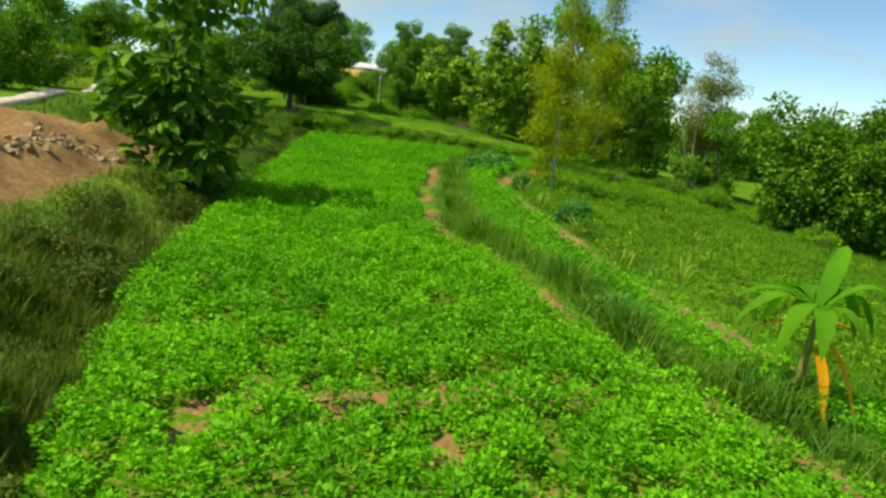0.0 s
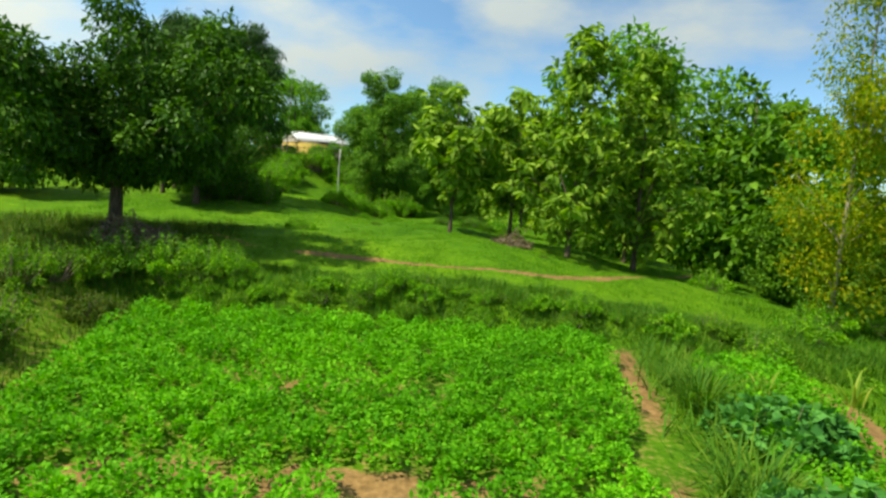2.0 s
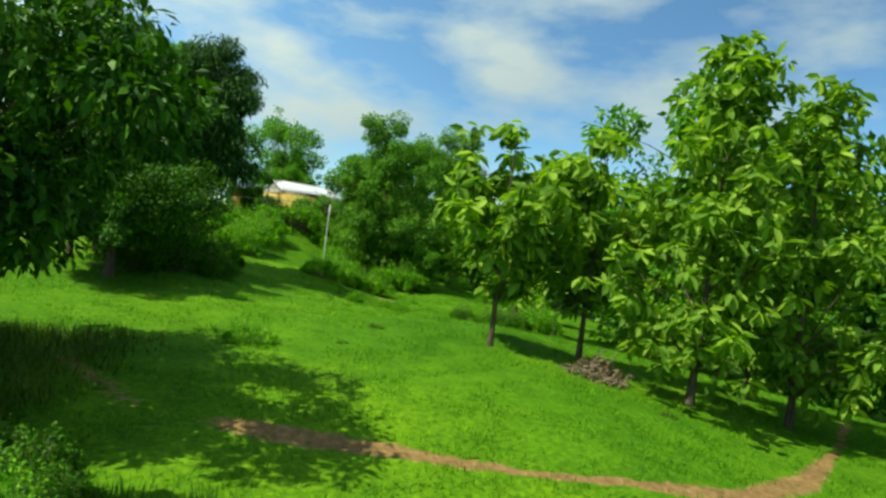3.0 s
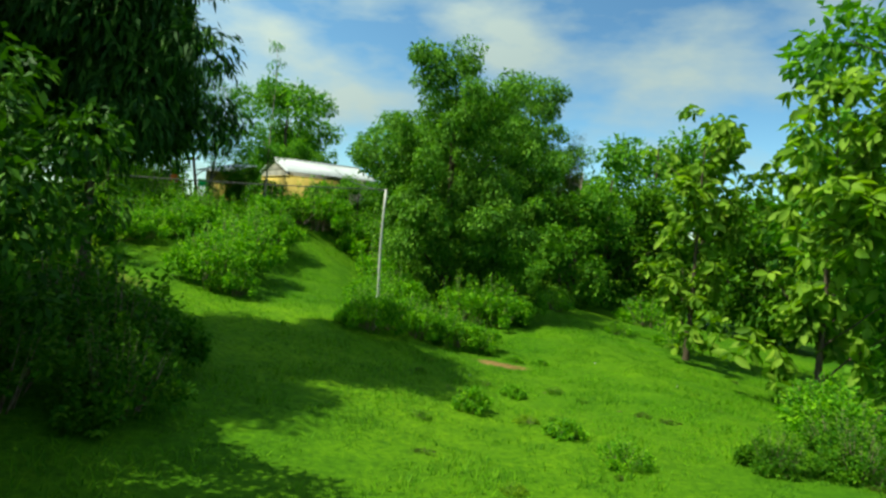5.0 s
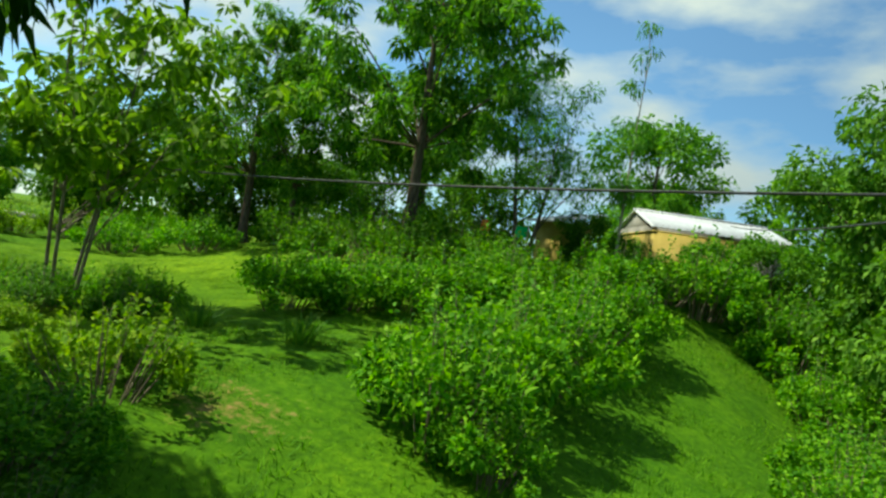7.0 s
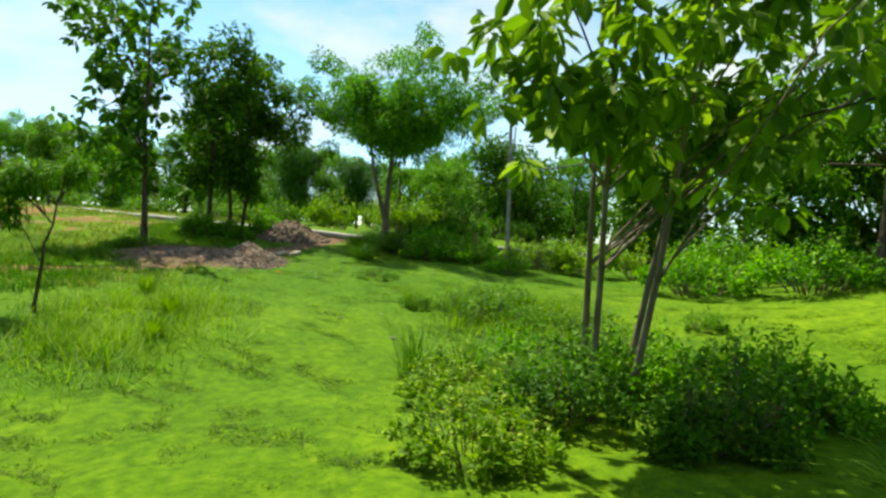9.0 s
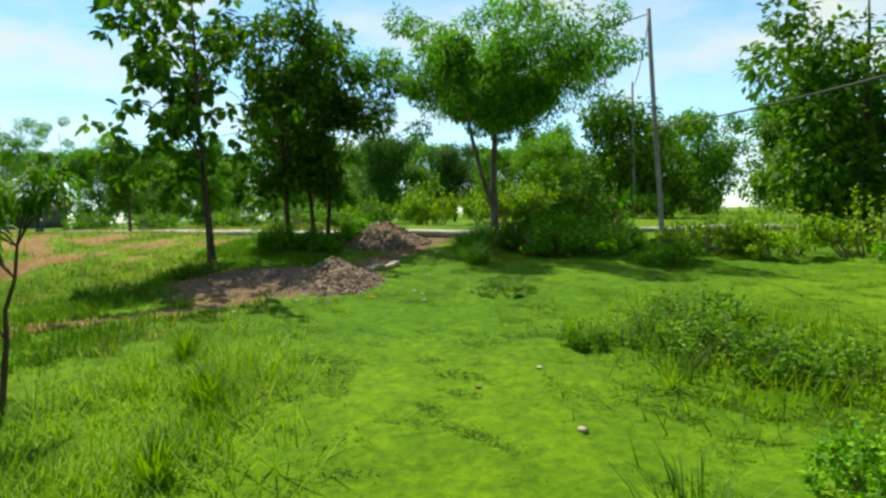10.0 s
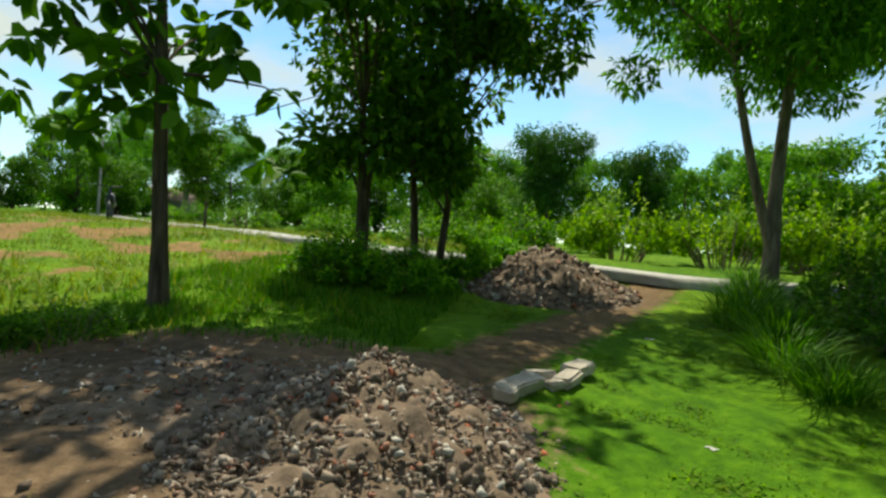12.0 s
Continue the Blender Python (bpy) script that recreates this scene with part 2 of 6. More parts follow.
def ground_material():
    """Short grass over brown earth; the earth shows where the attribute 'soil' says that it is bare."""
    m, nt, b = base_material("ground_earth_and_turf", 0.95, 0.1)
    at = nt.nodes.new("ShaderNodeAttribute")
    at.attribute_name = "soil"
    fine, mid, wide = noise_node(nt, 9, 6, 0.7), noise_node(nt, 1.3, 4), noise_node(nt, 0.16, 3)
    turf = ramp_node(nt, fine, [(0.28, (0.032, 0.10, 0.004)), (0.55, (0.08, 0.205, 0.006)), (0.8, (0.15, 0.29, 0.012))])
    turf = mix_node(nt, 1.0, turf, ramp_node(nt, mid, [(0.3, (0.72, 0.78, 0.7)), (0.7, (1.2, 1.1, 1.0))]), "MULTIPLY")
    turf = mix_node(nt, 1.0, turf, ramp_node(nt, wide, [(0.35, (0.68, 0.78, 0.7)), (0.65, (1.35, 1.14, 1.05))]), "MULTIPLY")
    at3 = nt.nodes.new("ShaderNodeAttribute")
    at3.attribute_name = "dry"
    turf = mix_node(nt, at3.outputs["Fac"], turf, mix_node(nt, 1.0, turf, (1.32, 1.1, 1.0), "MULTIPLY"))
    earth = ramp_node(nt, fine, [(0.25, (0.11, 0.066, 0.026)), (0.55, (0.25, 0.155, 0.062)), (0.8, (0.4, 0.275, 0.125))])
    earth = mix_node(nt, 1.0, earth, ramp_node(nt, mid, [(0.3, (0.8, 0.78, 0.75)), (0.7, (1.15, 1.12, 1.05))]), "MULTIPLY")
    at2 = nt.nodes.new("ShaderNodeAttribute")
    at2.attribute_name = "tipped"
    tipped = ramp_node(nt, fine, [(0.25, (0.06, 0.042, 0.026)), (0.55, (0.16, 0.11, 0.068)), (0.8, (0.29, 0.21, 0.14))])
    tipped = mix_node(nt, 1.0, tipped, ramp_node(nt, mid, [(0.3, (0.65, 0.65, 0.65)), (0.7, (1.3, 1.2, 1.1))]), "MULTIPLY")
    earth = mix_node(nt, at2.outputs["Fac"], earth, tipped)
    add = nt.nodes.new("ShaderNodeMath")
    add.operation = "MULTIPLY_ADD"
    nt.links.new(fine, add.inputs[0])
    add.inputs[1].default_value = 0.9
    nt.links.new(at.outputs["Fac"], add.inputs[2])
    cut = ramp_node(nt, add.outputs[0], [(0.78, (0, 0, 0)), (0.98, (1, 1, 1))])
    nt.links.new(mix_node(nt, cut, turf, earth), b.inputs["Base Color"])
    bump_node(nt, b, fine, 0.6, 0.06)
    return m


M["ground"] = ground_material()


# ---- mesh building ----
def quads(name, verts, faces, mats, index=None, smooth=False):
    """A mesh from arrays of corners and of faces that all have the same number of corners."""
    me = bpy.data.meshes.new(name)
    v, f = np.ascontiguousarray(verts, np.float32), np.ascontiguousarray(faces, np.int32)
    me.vertices.add(len(v))
    me.vertices.foreach_set("co", v.ravel())
    me.loops.add(f.size)
    me.loops.foreach_set("vertex_index", f.ravel())
    me.polygons.add(len(f))
    me.polygons.foreach_set("loop_start", np.arange(0, f.size, f.shape[1], dtype=np.int32))
    for k in mats:
        me.materials.append(k)
    if index is not None:
        me.polygons.foreach_set("material_index", np.asarray(index, np.int32))
    if smooth:
        me.polygons.foreach_set("use_smooth", np.ones(len(f), bool))
    me.update(calc_edges=True)
    me.validate()
    return me


def unit(a):
    return a / np.maximum(np.linalg.norm(a, axis=-1, keepdims=True), 1e-9)


def leaf_quads(base, axis, length, width, rng, fold=0.12, sag=0.15):
    """Pointed blades: base, two shoulders and a tip that sags. Arrays in, corners and faces out."""
    n = len(base)
    axis = unit(axis)
    side = unit(np.cross(axis, unit(rng.normal(size=(n, 3)) * 0.55 + np.array([0, 0, 1.0]))))
    up = np.cross(side, axis)
    length, width = np.asarray(length)[:, None], np.asarray(width)[:, None]
    mid = base + axis * length * 0.45 + up * length * fold * 0.5
    v = np.stack([base, mid + side * width * 0.5, base + axis * length - up * length * sag, mid - side * width * 0.5], 1)
    return v.reshape(-1, 3), np.arange(4 * n).reshape(-1, 4)


def broad_leaves(base, axis, length, width, rng, sag=0.22):
    """Oval blades folded along the midrib, in two halves."""
    n = len(base)
    axis = unit(axis)
    side = unit(np.cross(axis, unit(rng.normal(size=(n, 3)) * 0.5 + np.array([0, 0, 1.0]))))
    up = np.cross(side, axis)
    L, W = np.asarray(length)[:, None], np.asarray(width)[:, None]

    def at(k, o, lift):
        return base + axis * L * k + side * W * o + up * (W * lift - L * sag * k * k)

    v = np.stack([at(0, 0, 0), at(0.3, 0.42, 0.14), at(0.68, 0.45, 0.12), at(1.0, 0, 0), at(0.3, -0.42, 0.14), at(0.68, -0.45, 0.12)], 1)
    f = np.array([(0, 3, 2, 1), (0, 4, 5, 3)])
    return v.reshape(-1, 3), (f[None] + (np.arange(n) * 6)[:, None, None]).reshape(-1, 4)


def tube(path, radii, sides=6):
    path, radii = np.asarray(path, float), np.asarray(radii, float)
    t = unit(np.gradient(path, axis=0))
    ref = np.array([1.0, 0, 0]) if abs(t[0][2]) > 0.6 else np.array([0, 0, 1.0])
    a = unit(np.cross(t, ref))
    b = np.cross(t, a)
    ang = np.linspace(0, 2 * np.pi, sides, endpoint=False)
    ring = path[:, None] + radii[:, None, None] * (np.cos(ang)[None, :, None] * a[:, None] + np.sin(ang)[None, :, None] * b[:, None])
    v = ring.reshape(-1, 3)
    f = []
    for i in range(len(path) - 1):
        for k in range(sides):
            f.append((i * sides + k, i * sides + (k + 1) % sides, (i + 1) * sides + (k + 1) % sides, (i + 1) * sides + k))
    top = (len(path) - 1) * sides
    for k in range(1, sides - 2, 2):
        f.append((top, top + k, top + k + 1, top + k + 2))
    return v, np.array(f)


def joined(pieces):
    vs, fs, off = [], [], 0
    for v, f in pieces:
        vs.append(v)
        fs.append(f + off)
        off += len(v)
    return np.concatenate(vs), np.concatenate(fs)


def part(name, me, parent, label=""):
    ob = new(name, me)
    ob.parent = parent
    if label:
        ob["label"] = label
    return ob


def empty(name, label, category, group="", kind=""):
    return tagged(new(name), label, category, group, kind)


# ---- the lie of the land ----
def ss(a, b, v):
    k = np.clip((v - a) / (b - a), 0.0, 1.0)
    return k * k * (3 - 2 * k)


FIELD_END = 38.0


def field_left(y):
    return np.interp(y, [-40, 0, 4.4, 8.8, 18.8, 28, 35, 41], [-1, -1.5, -3.1, -4.6, -6.2, -7.5, -8.4, -8.8])


def field_right(y):
    return np.interp(y, [-40, 0, 6.4, 8.5, 9.5, 12.8, 13.7, 14.4, 15.3, 17, 20, 29, 33, 38.5, 41], [8, 6, 4.4, 3.0, 2.15, 1.3, 0.84, 0.33, -0.2, -0.7, -0.95, -1.05, 0.15, 1.2, 2.2])


def strip_right(y):
    return np.interp(y, [-20, 0, 10.8, 13.9, 16.8, 20.5, 24, 26.5, 28, 31.85, 36.6, 41], [14, 11, 5.8, 4.5, 3.7, 3.1, 2.3, 1.95, 2.3, 3.42, 5.1, 6.2])


def terrain(x, y):
    x, y = np.asarray(x, float), np.asarray(y, float)
    xl = field_left(y)
    south = 0.75 * ss(xl - 0.2, xl - 2.4, x) + 0.9 * ss(xl - 2, xl - 13, x) - 0.12 * np.clip(x - 2, 0, 20) + 0.25 * ss(22, 38, y)
    meadow = 1.45 - 1.0 * ss(50, 66, y) - 0.13 * np.clip(x + 1, 0, 25)
    plateau = 1.3 + 0.75 * ss(46, 60, y + np.clip(-30 - x, 0, 30) * 2) + 0.075 * np.clip(-20 - x, 0, 17) * ss(50, 58, y + np.clip(-30 - x, 0, 30) * 2.5)
    west = ss(-5, -15, x)
    north = meadow * (1 - west) + plateau * west
    north = north + 2.0 * ss(66, 79, y) * ss(-6, -13, x) * (1 - ss(-20, -30, x))
    north = north + 0.45 * np.exp(-((x + 16) ** 2 + (y - 66) ** 2) / 16)
    north = north + 0.6 * np.exp(-((x + 8.7) ** 2 / 5.5 + (y - 64.2) ** 2 / 9))
    north = north + 0.5 * np.exp(-(((x + 20.5) / 5.5) ** 2 + ((y - 74.5) / 4.0) ** 2))
    yb = y + 2 * np.clip(-15 - x, 0, 60)
    b = 0.62 * ss(FIELD_END - 0.1, FIELD_END + 1.2, yb) + 0.38 * ss(FIELD_END + 1.0, FIELD_END + 7.5, yb)
    z = south * (1 - b) + north * b
    rough = 0.05 * np.sin(0.9 * x + 1.3 * np.sin(0.5 * y)) * np.sin(0.8 * y + 1.1 * np.sin(0.6 * x))
    return z + rough * (1 - (1 - b) * ss(xl - 0.5, xl + 0.5, x))


def ground_z(x, y):
    return float(terrain(x, y))


def field_gaps(x, y):
    g = 0.02 + 0.0 * x
    g = g + 0.3 * ss(0.75, 0.95, np.sin(x * 1.3 + 2 * np.sin(y * 0.4)) * np.sin(y * 1.1 + 1.7 * np.sin(x * 0.7)))
    for yc, k, x0, x1, w in ((6.75, 0.3, -2.3, 2.2, 0.2), (28.3, 0.06, -6.1, -1.0, 0.4), (31.6, 0.0, -6.6, -1.6, 0.26), (34.6, 0.0, -6.0, -3.0, 0.2)):
        g = np.maximum(g, 0.97 * np.exp(-(((y - yc - k * x - 0.14 * np.sin(3 * x)) / w) ** 4)) * ss(x0 - 0.4, x0, x) * ss(x1 + 0.4, x1, x))
    for a, b, ra, rb in ((0.2, 5.6, 0.45, 0.4), (-2.15, 5.4, 0.3, 0.35), (-0.7, 4.9, 0.35, 0.4), (1.2, 5.0, 0.4, 0.3), (-1.0, 6.1, 0.3, 0.3), (-3.94, 26.8, 0.35, 0.35), (-3.35, 26.3, 0.35, 0.3), (-3.27, 29.2, 0.45, 0.3), (-5.0, 26.1, 0.3, 0.3), (-5.6, 29.0, 0.4, 0.25), (-3.4, 12.0, 0.35, 0.2), (-3.0, 21.0, 0.4, 0.2)):
        g = np.maximum(g, 0.95 * np.exp(-((((x - a) / (0.62 * ra)) ** 2 + ((y - b) / (0.62 * rb)) ** 2))))
    return g


def soil_amount(x, y):
    """How bare the earth is, 0 to 1: crop soil, trodden paths, the cut bank and the tipped rubble."""
    xl, xr, sr = field_left(y), field_right(y), strip_right(y)
    crop = ss(xl - 0.3, xl + 0.3, x) * ss(sr + 0.5, sr, x) * ss(FIELD_END + 0.5, FIELD_END - 0.1, y)
    s = (0.34 + 0.55 * ss(0.35, 0.8, field_gaps(x, y))) * crop * ss(xr + 0.4, xr - 0.2, x) + 0.3 * crop * ss(xr - 0.2, xr + 0.4, x)
    s = np.maximum(s, 0.8 * np.exp(-(((x - xr - 0.3) / 0.24) ** 2)) * ss(FIELD_END + 0.6, FIELD_END - 0.6, y) * (0.6 + 0.4 * np.sin(y * 1.25 + 2 * np.sin(y * 0.6))))
    s = np.maximum(s, 0.9 * np.exp(-(((x - sr - 0.1) / 0.42) ** 2)) * ss(FIELD_END + 0.6, FIELD_END - 0.6, y) * (0.7 + 0.3 * np.sin(y * 1.1 + 1)))
    # cut bank and heaped earth west of the field
    ex = x + 0.9 * np.sin(y * 0.8) + 0.5 * np.sin(y * 2.1 + x)
    ey = y + 1.0 * np.sin(x * 0.7 + 1) + 0.4 * np.sin(x * 2.3)
    s = np.maximum(s, 0.95 * ss(xl - 2.0, xl - 3.0, x) * ss(-17.5, -13.5, ex) * ss(2.5, 5.5, ey) * ss(23, 19, ey))
    s = np.maximum(s, 0.7 * np.exp(-(((x + 12.5) / 3.0) ** 2 + ((y - 33) / 1.4) ** 2)))
    s = np.maximum(s, 0.34 * ss(xl - 5.5, xl - 3.0, x) * ss(xl + 0.3, xl - 0.2, x) * ss(41, 38, y))
    # footpath over the meadow
    py = np.interp(x, [-12, -7.5, -5.4, -3.75, -2.6, -1.5, -0.4, 0.75, 2.5, 5.8, 9.4], [46.2, 42.6, 42.08, 41.98, 41.93, 41.89, 41.91, 42.1, 43.46, 47.3, 52.0])
    s = np.maximum(s, 0.9 * np.exp(-(((y - py - 0.05 * np.sin(x * 1.1)) / (0.21 + 0.1 * np.sin(x * 0.8))) ** 2)) * ss(-7.4, -5.4, x) * ss(9.5, 8, x))
    s = np.maximum(s, 0.5 * np.exp(-(((y - py) / 0.3) ** 2)) * ss(-12, -9, x) * ss(-6.5, -8, x))
    s = np.maximum(s, 0.85 * np.exp(-(((x + 4.75) / 0.8) ** 2 + ((y - 64.9) / 0.38) ** 2)))
    s = np.maximum(s, 0.4 * np.exp(-(((x + 13.8) / 1.2) ** 2 + ((y - 63.2) / 1.0) ** 2)))
    # rubble tip and the track past it
    s = np.maximum(s, 1.0 * np.exp(-((((x + 28.1) / 1.55) ** 2 + ((y - 59.6) / 1.9) ** 2) ** 2)))
    ty = np.interp(x, [-36, -33, -30, -28], [63.2, 62.4, 61.2, 60.4])
    s = np.maximum(s, 0.85 * np.exp(-(((y - ty) / 0.42) ** 2)) * ss(-27, -29, x) * ss(-36, -35, x))
    tx = np.interp(y, [48, 54, 58, 60], [-23, -24.4, -25.6, -27])
    s = np.maximum(s, 0.7 * np.exp(-(((x - tx) / 0.45) ** 2)) * ss(46, 50, y) * ss(61, 59.5, y))
    s = np.maximum(s, 0.7 * ss(-0.45, 0.35, np.sin(x * 1.5 + 1.7 * np.sin(y * 0.9)) * np.sin(y * 1.9 + 1.3 * np.sin(x * 1.2)) + 0.3 * np.sin(x * 4.1 + y) * np.sin(y * 5.3 - x)) * ss(-30.2, -31.4, x) * ss(-44, -38, x) * ss(58.4, 57.0, y) * ss(44, 50, y))
    return s


def earth_heap(x, y):
    """Height of the tipped earth on the bank west of the field."""
    a = 0.75 * ss(field_left(y) - 1.9, field_left(y) - 4.2, x) * ss(-15.5, -12, x) * ss(3.0, 7, y) * ss(21.5, 17, y)
    return a * (1 + 0.3 * np.sin(x * 1.9 + 0.6 * y) * np.sin(y * 1.4 - 0.5 * x) + 0.14 * np.sin(x * 5.1 + 1.5 * np.sin(y * 2.3)) * np.sin(y * 4.3 + x))


# ---- ground ----
def grid_lines(lo, hi, step, far):
    inner = np.arange(lo, hi + step / 2, step)
    out, d = [], step
    while not out or out[-1] < far:
        d *= 1.28
        out.append((out[-1] if out else 0) + d)
    out = np.array(out)
    return np.concatenate([lo - out[::-1], inner, hi + out])


gx, gy = grid_lines(-48, 26, 0.25, 1600), grid_lines(-2, 92, 0.25, 1600)
gy = np.unique(np.round(np.concatenate([gy, np.arange(41.0, 44.01, 0.0625)]), 4))
GX, GY = np.meshgrid(gx, gy)
soil = soil_amount(GX, GY)
rng = np.random.default_rng(5)
GZ = terrain(GX, GY) + rng.normal(0, 0.012, GX.shape) * (np.abs(GX) < 60) * (np.abs(GY) < 110)
# furrows in the crop
GZ = GZ - 0.03 * np.cos(GX * 14) * ss(field_left(GY), field_left(GY) + 0.4, GX) * ss(field_right(GY), field_right(GY) - 0.4, GX) * (GY < FIELD_END)
# the heaped earth beside the field
GZ = GZ + earth_heap(GX, GY) * (1 + rng.normal(0, 0.06, GX.shape))
nx, ny = len(gx), len(gy)
gi = np.arange(nx * ny).reshape(ny, nx)
gf = np.stack([gi[:-1, :-1], gi[:-1, 1:], gi[1:, 1:], gi[1:, :-1]], -1).reshape(-1, 4)
ground_me = quads("ground", np.stack([GX, GY, GZ], -1).reshape(-1, 3), gf, [M["ground"]], smooth=True)
ground_me.attributes.new("soil", "FLOAT", "POINT").data.foreach_set("value", soil.ravel().astype(np.float32))
tipped = np.exp(-((((GX + 28.05) / 2.3) ** 2 + ((GY - 59.9) / 2.7) ** 2) ** 2))
track = np.interp(GX, [-36, -33, -30, -28], [63.2, 62.4, 61.2, 60.4])
tipped = np.maximum(tipped, 0.75 * np.exp(-(((GY - track) / 1.0) ** 2)) * ss(-27, -29, GX) * ss(-36, -35, GX))
ground_me.attributes.new("tipped", "FLOAT", "POINT").data.foreach_set("value", tipped.ravel().astype(np.float32))
dry = ss(-13, -19, GX) * ss(45, 55, GY)
ground_me.attributes.new("dry", "FLOAT", "POINT").data.foreach_set("value", dry.ravel().astype(np.float32))
ground = tagged(new("ground", ground_me), "uneven ground of green turf and bare brown earth", "ground", kind="structure")


# ---- plants ----
def crown_points(rng, blobs, per, rosette=False):
    """Points round clump centres, with the way outwards; blobs: rows of x, y, z, radius."""
    c = np.repeat(blobs[:, :3], per, 0)
    r = np.repeat(blobs[:, 3], per)
    d = unit(rng.normal(size=(len(c), 3)))
    if rosette:
        return c + d * (r * 0.22)[:, None], d * np.array([1, 1, 0.55])
    k = 0.35 + 0.65 * rng.random(len(c)) ** 0.6
    return c + d * (r * k)[:, None] * np.array([1, 1, 0.8]), d


def crown_blobs(rng, n, r, z0, z1, br, shape="round", hollow=0.45):
    out = []
    while len(out) < n:
        p = rng.uniform(-1, 1, 3)
        q = np.linalg.norm(p)
        if q > 1 or q < hollow * rng.random():
            continue
        h = (p[2] + 1) / 2
        if shape == "cone":
            w = 0.25 + 0.85 * (1 - h)
        elif shape == "flat":
            w = 1.0 if h > 0.35 else 0.35 + 1.8 * h
            h = 0.35 * h + 0.65 * h * h
        elif shape == "dome":
            w = min(1.7, 1 / math.sqrt(max(0.05, 1 - (2 * h - 1) ** 2))) if h < 0.5 else 1.22
        elif shape == "tall":
            w = 0.75 + 0.25 * math.sin(h * 9 + rng.random())
        else:
            w = 1.0
        out.append((p[0] * r * w, p[1] * r * w, z0 + (z1 - z0) * h, br * rng.uniform(0.65, 1.25)))
    return np.array(out)


def limb_blobs(rng, n, r, z0, z1, br, shape, limbs):
    """Clumps strung along limbs that reach the outside of the crown, so that the outline is lobed and has gaps."""
    ends = crown_blobs(rng, limbs, r, z0, z1, br, shape, 1.35)
    out = [(x, y, z, br * rng.uniform(0.6, 1.0)) for x, y, z, _ in ends]
    while len(out) < n:
        x, y, z, _ = ends[rng.integers(limbs)]
        k = rng.uniform(0.35, 1.05)
        za = max(z0, z - 0.8 * math.hypot(x, y))
        s = rng.normal(0, 0.13 * r, 3)
        out.append((x * k + s[0], y * k + s[1], max(z0 * 0.85, za + (z - za) * k + s[2] * 0.8), br * rng.uniform(0.55, 1.1)))
    return np.array(out)


def tree_meshes(name, seed, h, r, z0, trunk_r, blobs, br, per, leaf, width, mat, bark, shape="round", droop=0.3, bend=0.3, stems=1, spread=0.5, fork=0.0, lean=(0, 0), hollow=0.45, broad=False, limbs=0, rosette=False, second=None):
    rng = np.random.default_rng(seed)
    B = limb_blobs(rng, blobs, r, z0, h - br * 0.6, br, shape, limbs) if limbs else crown_blobs(rng, blobs, r, z0, h - br * 0.6, br, shape, hollow)
    B[:, 0] += lean[0] * B[:, 2] / h
    B[:, 1] += lean[1] * B[:, 2] / h
    wood, axes = [], []
    for s in range(stems):
        a = 2 * math.pi * s / max(stems, 1) + rng.random()
        off = 0.0 if stems == 1 else 0.12 + 0.1 * rng.random()
        base = np.array([math.cos(a) * off, math.sin(a) * off, -0.15])
        top = np.array([lean[0] * 0.25 + math.cos(a) * spread * (stems > 1), lean[1] * 0.25 + math.sin(a) * spread * (stems > 1), h * (0.82 if stems == 1 else rng.uniform(0.6, 0.85))])
        k = np.linspace(0, 1, 9)[:, None]
        wob = np.cumsum(rng.normal(0, bend * 0.12, (9, 3)), 0) * [1, 1, 0]
        path = base + (top - base) * k + wob * k
        rad = trunk_r * (1 - 0.86 * k[:, 0]) * (0.75 if stems > 1 else 1)
        rad[0] *= 1.35
        wood.append(tube(path, rad, 8))
        axes.append((path, rad))
    if second:
        # a second stem that leaves the trunk low down
        path, rad = axes[0]
        j = max(1, int(second[0] * 8))
        k = np.linspace(0, 1, 7)[:, None]
        limb = path[j] + (np.array([second[1], second[2], h * 0.62]) - path[j]) * k + np.array([second[1], second[2], 0]) * (k * (1 - k)) * 0.5
        wood.append(tube(limb, rad[j] * 0.72 * (1 - 0.6 * k[:, 0]), 8))
        axes.append((np.concatenate([path[: j + 1], limb])[:9], np.full(9, rad[j] * 0.6)))
    for x, y, z, q in B[: min(limbs + 6, 22) if limbs else 34]:
        path, rad = axes[rng.integers(len(axes))]
        want = max(z0 * 0.55, fork * h, z - rng.uniform(0.55, 1.2) * math.hypot(x, y) - 0.15)
        j = min(7, max(1, int(np.abs(path[:, 2] - want).argmin())))
        a, e = path[j], np.array([x, y, z])
        k = np.linspace(0, 1, 6)[:, None]
        limb = a + (e - a) * k + np.array([0, 0, 1.0]) * (k * (1 - k)) * np.linalg.norm(e - a) * 0.18 + rng.normal(0, 0.04, (6, 3)) * k
        wood.append(tube(limb, rad[j] * 0.32 * (1 - 0.85 * k[:, 0]) + 0.004, 5))
    wv, wf = joined(wood)
    pts, out = crown_points(rng, B, per, rosette)
    n = len(pts)
    axis = out * (1.0 if rosette else 0.7) + rng.normal(size=(n, 3)) * (0.22 if rosette else 0.55) + np.array([0, 0, -droop])
    L = leaf * rng.uniform(0.65, 1.3, n)
    lv, lf = (broad_leaves(pts, axis, L, L * width, rng, 0.34 if rosette else 0.22) if broad else leaf_quads(pts, axis, L, L * width, rng))
    return quads(name + "_trunk", wv, wf, [bark], smooth=True), quads(name + "_crown", lv, lf, [mat])


